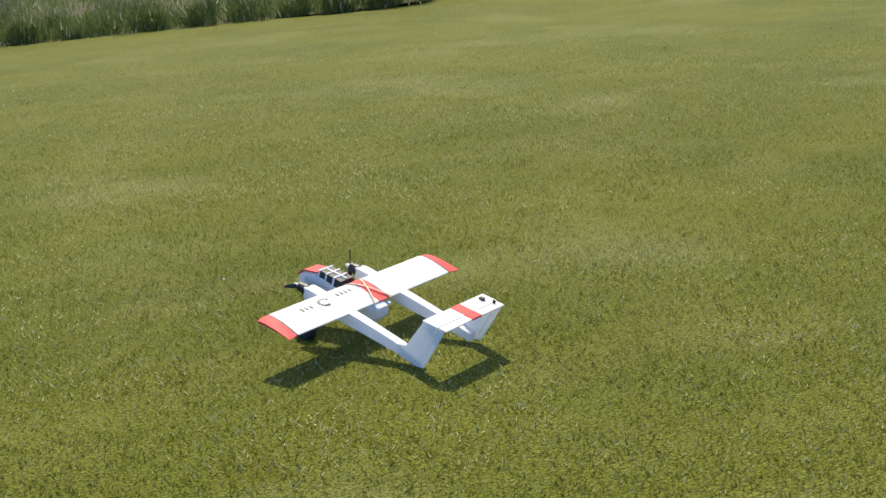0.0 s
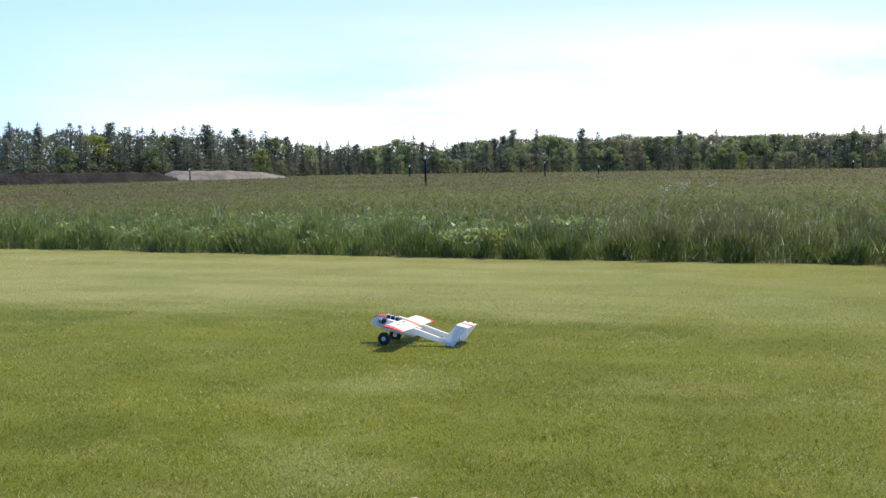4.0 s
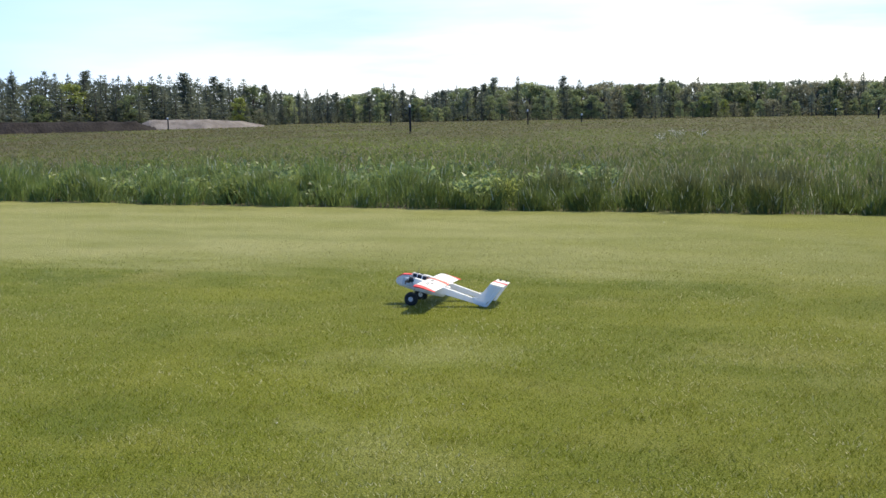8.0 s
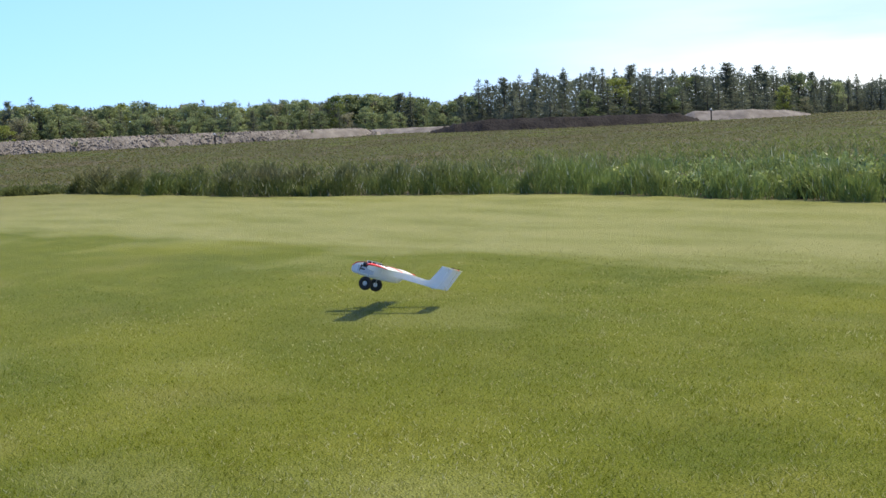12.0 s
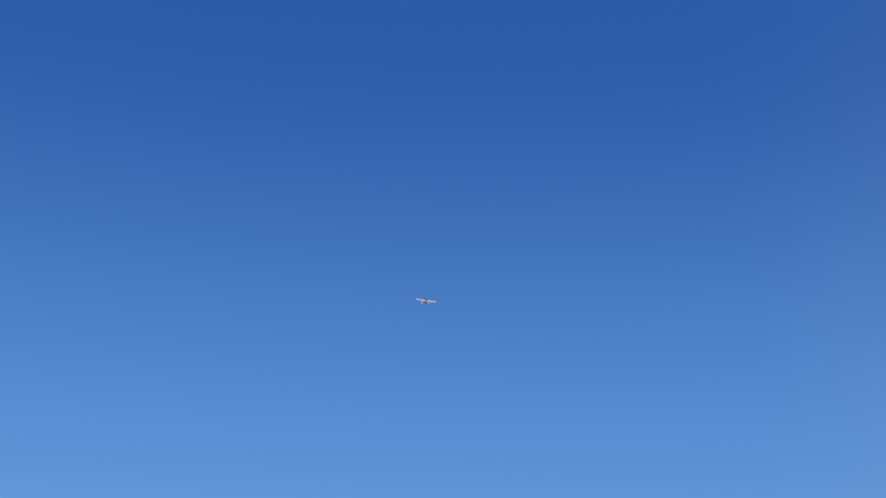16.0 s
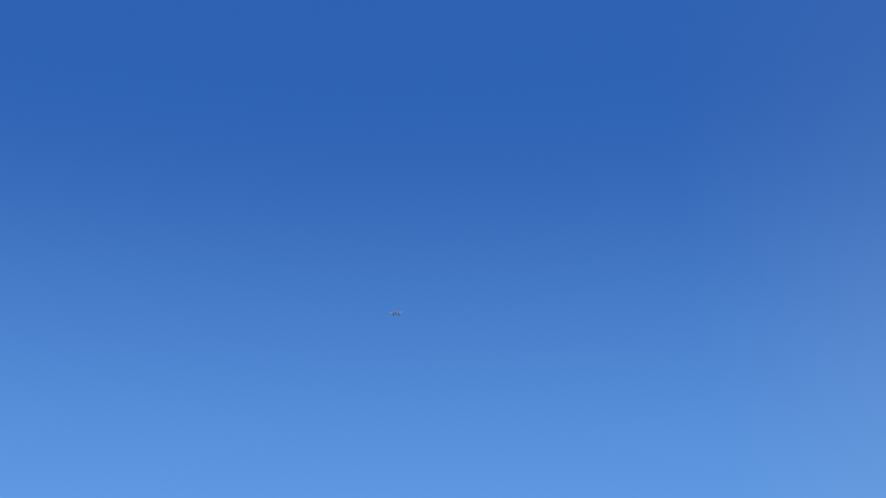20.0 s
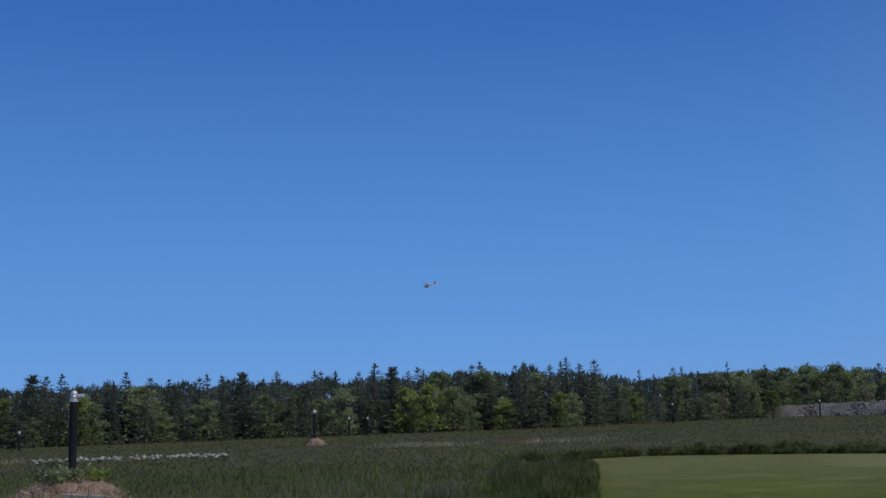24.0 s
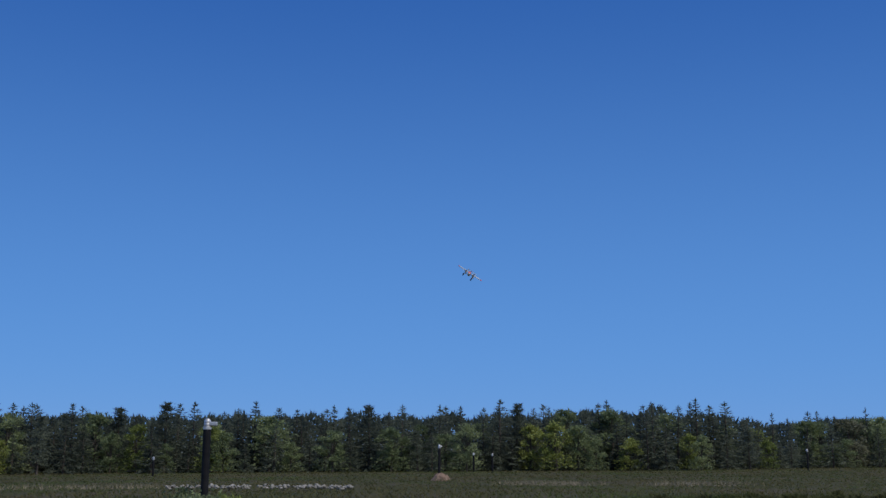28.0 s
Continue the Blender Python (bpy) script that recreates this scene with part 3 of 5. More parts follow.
    lean, length, w = lean * (1 - 0.7 * flat) + 2.3 * flat, length * (1 - 0.6 * flat), w * (1 + 0.9 * flat)
    x, y, length, w, lean, z, way, r = (v[~gap] for v in (x, y, length, w, lean, z, way, r))
    near = r < 42
    for name, sel, label in (("meadow_grass", near, "long green grass with mauve-brown seed heads, uncut"), ("far_meadow_grass", ~near, "hazy far meadow of long seeding grass")):
        v, f = blades(int(sel.sum()), x[sel], y[sel], length[sel], w[sel], lean[sel], 1, z[sel], way[sel], None if name == "meadow_grass" else way[sel] + math.pi / 2)
        tagged(new(name, big_mesh(name, v, f, MEADOW)), label, "grass", kind="stuff")


# ---- trees ----
def crown_mesh(name, centres, outs, size, mat, droop=0.0, slim=0.42, stray=0.45):
    """Small leaf sprays as triangles: at each centre one that points outward. slim: half width by length."""
    n = len(centres)
    size = size * (0.6 + 0.8 * np.random.rand(n))
    rnd = np.random.normal(size=(n, 3))
    outs = outs + stray * rnd
    outs[:, 2] -= droop
    outs /= np.linalg.norm(outs, axis=1)[:, None]
    side = np.cross(outs, np.random.normal(size=(n, 3)))
    side /= np.linalg.norm(side, axis=1)[:, None]
    a0 = centres - outs * size[:, None] * 0.4
    v = np.stack([a0 - side * size[:, None] * slim, a0 + side * size[:, None] * slim, centres + outs * size[:, None]], 1).reshape(-1, 3)
    return big_mesh(name, v, np.arange(3 * n).reshape(-1, 3), mat)


def trunk_mesh(name, height, r, limbs):
    bm = bmesh.new()
    steps = 5
    pts = [Vector((0.06 * height * 0.2 * noise.noise((k, height, 1)), 0.06 * height * 0.2 * noise.noise((k, height, 4)), -0.15 + (height + 0.15) * k / steps)) for k in range(steps + 1)]
    for k in range(steps):
        tube(bm, pts[k], pts[k + 1], r * (1 - 0.88 * k / steps), r * (1 - 0.88 * (k + 1) / steps), 5)
    for p, q, rr in limbs:
        tube(bm, p, q, rr, rr * 0.4, 3)
    me = bpy.data.meshes.new(name)
    bm.to_mesh(me)
    bm.free()
    me.materials.append(BARK)
    return me


def spruce(seed, height, radius, bare=0.0, mat=None, droop=0.22, shape=0.88):
    """A conifer: whorls of limbs, each a flat fan of slender sprays; gaps between the whorls and a thin leader on top."""
    np.random.seed(seed)
    c, o, size, limbs = [], [], [], []
    whorls = int(height * 4.6)
    for k in range(whorls):
        f = (k + 0.5 * np.random.rand()) / whorls
        z0 = height * (0.04 + 0.93 * f)
        for b in range(6):
            if np.random.rand() < bare * (1.0 - 0.25 * f):
                continue
            a = math.tau * (b + 0.8 * np.random.rand()) / 6 + k * 1.1
            z = z0 + np.random.normal(0, 0.05)
            ragged = 1 + 0.5 * noise.noise((math.cos(a) * 1.3, math.sin(a) * 1.3, z * 0.8 + seed))
            rr = radius * (1 - f) ** shape * ragged * np.random.uniform(0.5, 1.15) + 0.09
            rise = 0.35 * f - droop
            if b == 0 and k % 2 == 0 and f < 0.85:
                limbs.append(((0, 0, z), (rr * math.cos(a) * 0.95, rr * math.sin(a) * 0.95, z + rise * rr), 0.02))
            for n in range(3 + int(5 * rr / radius)):
                g = 0.15 + 0.85 * np.random.rand() ** 0.75
                fan = a + np.random.choice((-1, 1)) * np.random.uniform(0.1, 0.9)
                c.append((rr * g * math.cos(a), rr * g * math.sin(a), z + rise * rr * g - 0.06 * g * g * rr))
                o.append((math.cos(fan), math.sin(fan), rise * 1.2 - 0.12 + 1.1 * f ** 3))
                size.append(0.15 + 0.22 * (1 - f))
    for n in range(10):
        c.append((np.random.normal(0, 0.015), np.random.normal(0, 0.015), height * (0.92 + 0.07 * n / 10)))
        o.append((np.random.normal(0, 0.3), np.random.normal(0, 0.3), 1.8))
        size.append(0.14)
    return trunk_mesh("trunk", height * 0.93, 0.018 * height, limbs), crown_mesh("crown", np.array(c), np.array(o), np.array(size), mat or NEEDLES, 0.04, 0.24, 0.28)


def pine(seed, height, radius):
    """A pine: bare lower stem, uneven clumps of needle sprays on rising limbs, a loose open top."""
    np.random.seed(seed)
    c, o, limbs = [], [], []
    for k in range(36):
        f = (k + np.random.rand()) / 36
        z = height * (0.14 + 0.84 * f)
        a = np.random.uniform(0, math.tau)
        rr = radius * (0.35 + 0.75 * np.random.rand()) * (1 - 0.9 * f)
        tip = np.array([rr * math.cos(a), rr * math.sin(a), z + 0.12 * rr])
        if k % 2:
            limbs.append(((0, 0, z - 0.2 * rr), tuple(tip), 0.028))
        for n in range(42):
            g = np.random.rand() ** 0.5
            d = np.random.normal(size=3) * np.array([0.24, 0.24, 0.13]) * (0.5 + 0.6 * rr)
            c.append(tuple(tip * np.array([g, g, 1]) + d))
            o.append(tuple(d / (np.linalg.norm(d) + 1e-6) + np.array([0, 0, 0.6])))
    return trunk_mesh("trunk", height * 0.97, 0.02 * height, limbs), crown_mesh("crown", np.array(c), np.array(o), 0.23, NEEDLES, 0.0, 0.2, 0.4)


def broadleaf(seed, height, radius, mat, lean=0.0, leaves=1750):
    """A deciduous tree: many small uneven boughs of leaves round rising limbs, with gaps and a loose outline."""
    np.random.seed(seed)
    lobes, limbs = [], []
    for k in range(34):
        a, g = np.random.uniform(0, math.tau), np.random.rand() ** 0.5
        z = height * (0.26 + 0.66 * np.random.rand())
        wide = math.sin(math.pi * min(1, max(0.12, (z / height - 0.1) / 0.9))) ** 0.75
        p = np.array([radius * 0.8 * g * wide * math.cos(a) + lean * z, radius * 0.8 * g * wide * math.sin(a), z])
        lobes.append((p, radius * (0.13 + 0.2 * np.random.rand())))
        if k % 2:
            limbs.append(((lean * z * 0.5, 0, max(0.4, z * 0.55)), tuple(p), 0.02 + 0.005 * height))
    lobes.append((np.array([lean * height * 0.85, 0, height * 0.9]), radius * 0.2))
    c, o = [], []
    for k in range(leaves):
        p, r = lobes[np.random.randint(len(lobes))]
        d = np.random.normal(size=3)
        d /= np.linalg.norm(d)
        c.append(p + d * r * (0.25 + 1.0 * np.random.rand() ** 0.8) * np.array([1, 1, 0.9]))
        o.append(d * 0.6 + np.array([0, 0, 0.35]))
    for k in range(leaves // 5):
        a, g = np.random.uniform(0, math.tau), np.random.rand() ** 0.5
        c.append(np.array([radius * g * math.cos(a), radius * g * math.sin(a), height * np.random.uniform(0.05, 0.32)]))
        o.append((math.cos(a), math.sin(a), 0.3))
    return trunk_mesh("trunk", height * 0.8, 0.018 * height, limbs), crown_mesh("crown", np.array(c), np.array(o), 0.20, mat, 0.0, 0.4, 0.6)


def tree(name, meshes, label, group):
    ob = thing(name, label, "tree", group=group)
    for nm, me in zip(("trunk", "crown"), meshes):
        p = new(nm, me)
        p.parent = ob
    return ob


SKYLINE = [(-16, 1.5), (0, 1.45), (7, 1.35), (9, 1.5), (12, 1.65), (16, 1.7), (20, 1.65), (22, 1.45), (23.2, 1.0), (28, 1.1), (34.4, 1.25), (42, 1.3), (45, 1.35), (48.3, 1.3), (50.5, 0.85), (52.4, 1.35), (54.5, 0.85), (57, 1.1), (60, 1.6),
           (64, 1.8), (68, 2.0), (71, 1.95), (73.6, 1.65), (75.4, 0.75), (77, 1.4), (80, 1.25), (85, 1.2), (90, 1.35), (95, 1.5), (99, 1.6), (105, 1.5), (110, 1.6), (113.8, 1.65), (115.5, 1.4), (118, 2.05),
           (121, 2.2), (125, 2.05), (130, 2.0), (135.5, 1.95), (142, 1.95), (149, 1.9), (158, 2.0), (168, 2.0)]
DIST = [(-16, 95), (8, 100), (20, 118), (23, 175), (45, 190), (56, 200), (62, 178), (70, 160), (74, 165), (77, 172), (90, 165), (103, 150), (112, 132), (118, 112), (130, 106), (145, 104), (168, 100)]


def along(table, az):
    return float(np.interp(az, [p[0] for p in table], [p[1] for p in table]))


def build_trees():
    kinds = {
        "spruce": [tree("spruce_tree", spruce(11 + k, 7.0, 1.75 + 0.25 * (k % 3), 0.05 * (k % 3)), "dark green pointed spruce at the wood's edge", "wood edge") for k in range(6)],
        "snag": [tree("dead_spruce", spruce(36 + k, 7.0, 0.8, 0.7), "grey bare-stemmed dying spruce above the wood", "wood edge") for k in range(3)],
        "lank": [tree("thin_spruce", spruce(31 + k, 7.0, 1.15, 0.2, shape=0.85), "thin ragged half-bare spruce above the wood", "wood edge") for k in range(4)],
        "pine": [tree("pine_tree", pine(51 + k, 7.0, 1.9), "tall grey-green pine with an open ragged crown", "wood edge") for k in range(5)],
        "broad": [tree("broadleaf_tree", broadleaf(41 + k, 7.0, 2.1 + 0.25 * (k % 2), LEAVES), "round-crowned green deciduous tree at the wood's edge", "wood edge") for k in range(5)],
        "young": [tree("young_tree", broadleaf(61 + k, 7.0, 2.2, YELLOWLEAVES), "bushy young tree with bright yellow-green leaves", "wood edge") for k in range(3)],
        "dull": [tree("budding_tree", broadleaf(71 + k, 7.0, 2.4, DULLLEAVES, leaves=1400), "grey-green tree just coming into leaf", "wood edge") for k in range(2)],
    }
    used = set()
    rng = random.Random(5)

    def plant(kind, az, dist, height, broad=1.0):
        k = rng.randrange(len(kinds[kind]))
        ob = kinds[kind][k]
        s = height / 7.0
        wide = s * (rng.uniform(1.1, 1.65) if kind in ("broad", "young", "dull") else rng.uniform(1.2, 1.7)) * broad
        if (kind, k) in used:
            ob = copy_thing(ob, pose(0, 0, 0))
        used.add((kind, k))
        a = radians(az)
        ob.matrix_basis = pose(-dist * math.sin(a), dist * math.cos(a), 0, rng.uniform(-2, 2), rng.uniform(-2, 2), rng.uniform(0, 360)) @ Matrix.Diagonal((wide, wide, s, 1))

    def mix_at(az, row):
        if az < 23:
            w = {"young": 5, "broad": 3, "dull": 1} if row == 0 else {"spruce": 6, "lank": 1, "pine": 3}
        elif az < 47:
            w = {"spruce": 2, "lank": 1.2, "pine": 1.5, "broad": 7, "young": 0.7 if row == 0 else 0, "dull": 5}
        elif az < 58:
            w = {"spruce": 5, "lank": 2, "snag": 0.5, "pine": 2, "broad": 4, "young": 1.5 if row == 0 else 0}
        elif az < 75:
            w = {"spruce": 6, "lank": 2, "pine": 2, "broad": 2, "young": 0.3, "dull": 2 if row == 0 else 0}
        elif az < 112:
            w = {"spruce": 1.2, "lank": 0.9, "snag": 0.9, "pine": 1.0, "broad": 8, "young": 0.8, "dull": 2.5}
        else:
            w = {"spruce": 8, "lank": 1.6, "snag": 0.4, "pine": 1.5, "broad": 4.0 if row < 2 else 1, "young": 3.0 if row == 0 else 0.5}
        return rng.choices(list(w), list(w.values()))[0]

    for row in range(3):
        az = -16.0 + row * 0.3
        while az < 166:
            d = along(DIST, az) * (1.0 + 0.035 * row) + rng.uniform(-2, 2)
            top = along(SKYLINE, az) + (0.10 if row == 1 else 0.0) - (0.5 if row == 0 else 0.0)
            kind = mix_at(az, row)
            h = 1.7 + d * math.tan(radians(top))
            if kind in ("broad", "young", "dull"):
                h *= rng.uniform(0.86, 1.06) if 77 < az < 112 else rng.uniform(0.76, 1.0)
            else:
                h *= rng.uniform(0.86, 1.02) if rng.random() < 0.55 else rng.uniform(1.02, 1.15)
            if row == 0:
                h *= rng.uniform(0.32, 0.74) if az < 23 else 0.75 if rng.random() < 0.4 else 1.0
            plant(kind, az, d, max(1.6, h), rng.uniform(1.0, 1.5) if row == 0 and az < 23 else 1.0)
            az += math.degrees((1.5 if row else 2.1) * rng.uniform(0.6, 1.4) / d) * (h / 6.5) ** 0.6 * 1.15

    # one dark body of forest behind the edge, out of many small sprays
    n = 110000
    az = np.random.uniform(-16, 166, n)
    top = np.interp(az, [p[0] for p in SKYLINE], [p[1] for p in SKYLINE])
    d = np.interp(az, [p[0] for p in DIST], [p[1] for p in DIST]) * np.random.uniform(1.08, 1.22, n)
    hmax = (1.7 + d * np.tan(np.radians(top))) * (0.88 + 0.16 * noise_at(az, d * 0, 0.9, 3))
    z = hmax * np.random.rand(n) ** 0.75
    a = np.radians(az)
    c = np.stack([-d * np.sin(a), d * np.cos(a), z], 1)
    me = crown_mesh("forest_interior", c, np.tile([0.0, 0.0, 0.8], (n, 1)), 0.5, NEEDLES, 0.0, 0.28)
    tagged(new("forest_interior", me), "dark depths of mixed forest behind the edge trees", "forest", kind="stuff")


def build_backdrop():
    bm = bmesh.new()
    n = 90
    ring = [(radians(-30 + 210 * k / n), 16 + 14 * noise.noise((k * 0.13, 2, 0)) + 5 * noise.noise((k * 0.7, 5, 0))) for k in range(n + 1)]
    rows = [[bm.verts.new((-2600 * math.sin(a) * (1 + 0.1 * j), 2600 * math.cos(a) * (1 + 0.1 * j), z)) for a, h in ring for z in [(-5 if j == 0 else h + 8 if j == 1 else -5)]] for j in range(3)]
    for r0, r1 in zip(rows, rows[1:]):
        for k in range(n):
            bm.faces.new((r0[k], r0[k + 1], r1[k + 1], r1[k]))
    # ridge coloured blue-grey to imitate haze over woodland
    tagged(part("distant_hill", bm, HAZYHILL), "low wooded ridge in the far distance, painted blue-grey as if by haze", "hill", kind="structure")


# ---- heaps and walls of stone and soil ----
def ridge(name, label, category, line, mat, rough, sub=10):
    """A heap along a line of (azimuth, distance, height, half width)."""
    bm = bmesh.new()
    rings = []
    for (a0, d0, h0, w0), (a1, d1, h1, w1) in zip(line, line[1:]):
        for k in range(sub):
            t = k / sub
            rings.append(tuple(u + (v - u) * t for u, v in zip((a0, d0, h0, w0), (a1, d1, h1, w1))))
    rings.append(line[-1])
    prof = [(-1.0, -0.1), (-0.75, 0.35), (-0.42, 0.82), (-0.15, 1.0), (0.2, 0.97), (0.6, 0.5), (1.0, -0.1)]
    grid = []
    for i, (az, d, h, w) in enumerate(rings):
        row = []
        for j, (u, v) in enumerate(prof):
            dd = d + u * w + rough * noise.noise((i * 0.6, j * 0.9, d))
            z = v * h + (rough * noise.noise((i * 0.5, j, 7)) * (1 if 0 < j < 6 else 0))
            a = radians(az)
            row.append(bm.verts.new((-dd * math.sin(a), dd * math.cos(a), z)))
        grid.append(row)
    for r0, r1 in zip(grid, grid[1:]):
        for j in range(len(prof) - 1):
            bm.faces.new((r0[j], r0[j + 1], r1[j + 1], r1[j]))
    bm.faces.new(grid[0])
    bm.faces.new(grid[-1][::-1])
    return tagged(part(name, bm, mat, smooth=True), label, category)


def stones(name, places, sizes, mat, parent=None, label=""):
    """Angular stones joined into one mesh, each a jittered octahedron with chipped corners."""
    base = np.array([(1, 0, 0), (-1, 0, 0), (0, 1, 0), (0, -1, 0), (0, 0, 1), (0, 0, -1), (.62, .62, .4), (-.62, .6, .42), (.6, -.62, .4), (-.6, -.6, .45)])
    faces = np.array([(0, 6, 4), (6, 2, 4), (2, 7, 4), (7, 1, 4), (1, 9, 4), (9, 3, 4), (3, 8, 4), (8, 0, 4), (0, 2, 6), (2, 1, 7), (1, 3, 9), (3, 0, 8), (0, 5, 2), (2, 5, 1), (1, 5, 3), (3, 5, 0)])
    n = len(places)
    v = base[None] * (0.7 + 0.6 * np.random.rand(n, 10, 1)) * np.asarray(sizes)[:, None, None] * np.array([1, 1, 0.8]) * (0.7 + 0.6 * np.random.rand(n, 1, 3))
    a = np.random.uniform(0, math.tau, n)
    c, s = np.cos(a)[:, None], np.sin(a)[:, None]
    v = np.stack([v[:, :, 0] * c - v[:, :, 1] * s, v[:, :, 0] * s + v[:, :, 1] * c, v[:, :, 2]], 2) + np.asarray(places)[:, None]
    f = (faces[None] + np.arange(n)[:, None, None] * 10).reshape(-1, 3)
    ob = new(name, big_mesh(name, v.reshape(-1, 3), f, mat))
    ob.parent = parent
    return tagged(ob, label, kind="stuff")


def build_heaps():
    wall = ridge("rubble_wall", "long low bank of grey-pink quarry rubble", "rock wall", [(109.8, 141, 0.3, 1.0), (109.0, 140, 1.15, 2.2), (104, 136, 1.45, 2.4), (97, 132, 1.4, 2.4), (90, 136, 1.35, 2.4), (84, 144, 1.2, 2.4), (79.6, 153, 1.0, 2.2), (78.6, 156, 0.3, 1.0)], GRAVEL, 0.25)
    az = np.random.uniform(78.8, 109.6, 6500)
    u = np.random.uniform(-1.0, 0.4, len(az))
    d = np.interp(az, [78.6, 84, 90, 97, 104, 109.8], [156, 144, 136, 132, 136, 141])
    h = np.interp(az, [78.6, 79.6, 84, 90, 97, 104, 109, 109.8], [0.3, 1.0, 1.2, 1.35, 1.4, 1.45, 1.15, 0.3])
    z = h * np.interp(u, [-1, -0.75, -0.42, -0.15, 0.4], [0, 0.35, 0.82, 1, 0.8])
    a = np.radians(az)
    d = d + u * 2.4
    stones("rubble", np.stack([-d * np.sin(a), d * np.cos(a), z], 1), 0.06 + 0.13 * np.random.rand(len(az)) ** 2.0, STONE, wall)
    ridge("gravel_mound", "flat-topped heap of pale grey gravel", "gravel heap", [(64.4, 158, 0.3, 2), (63.6, 158, 1.25, 4), (61, 160, 1.2, 4), (59.2, 165, 0.85, 3.5), (58.2, 168, 0.2, 2)], GRAVEL, 0.12)
    ridge("soil_bank", "dark brown bank of dug soil with rough top", "soil bank", [(76.2, 150, 0.2, 2), (75.2, 148, 0.9, 3), (73.5, 146, 1.4, 3.5), (70, 145, 1.35, 3.5), (66.5, 147, 1.2, 3.5), (64.3, 150, 1.15, 3.5), (63.3, 152, 0.2, 2)], SOIL, 0.35)
    ridge("far_gravel_bank", "low grey gravel bank beyond the soil", "gravel heap", [(80, 165, 0.3, 2), (79, 164, 0.7, 3), (75, 162, 0.75, 3), (74, 162, 0.4, 2)], GRAVEL, 0.15)
    # loose pale stones in a row across the meadow
    n = 260
    t = np.random.rand(n)
    t = t[np.sin(t * 23.0) + np.sin(t * 9.0 + 1.0) > -1.75]
    n = len(t)
    az, d = 143.6 - 8.6 * t, 56 - 1.3 * t + np.random.normal(0, 0.7, n)
    a = np.radians(az)
    row = thing("stone_row", "broken row of pale field stones in the grass", "stones")
    stones("rubble", np.stack([-d * np.sin(a), d * np.cos(a), 0.12 + 0.1 * np.random.rand(n)], 1), 0.05 + 0.08 * np.random.rand(n) ** 2, WHITESTONE, row)


def mound(x, y, rx, ry, h, seed):
    bm = bmesh.new()
    n, rings = 56, 14
    top = bm.verts.new((x, y, h))
    prev = None
    for j in range(1, rings + 1):
        f = j / rings
        row = []
        for k in range(n):
            a = math.tau * k / n
            j2 = 1 + 0.30 * noise.noise((math.cos(a) * 1.3 + seed, math.sin(a) * 1.3, f * 2))
            z = h * (1 - f ** 2) ** 0.8 + 0.20 * h * noise.noise((math.cos(a) * f * 4, math.sin(a) * f * 4, seed)) + 0.10 * h * noise.noise((math.cos(a) * f * 11, math.sin(a) * f * 11, seed)) - (0.06 if j == rings else 0)
            row.append(bm.verts.new((x + rx * f * j2 * math.cos(a), y + ry * f * j2 * math.sin(a), z)))
        for k in range(n):
            if prev is None:
                bm.faces.new((top, row[k], row[(k + 1) % n]))
            else:
                bm.faces.new((prev[k], row[k], row[(k + 1) % n], prev[(k + 1) % n]))
        prev = row
    return bm


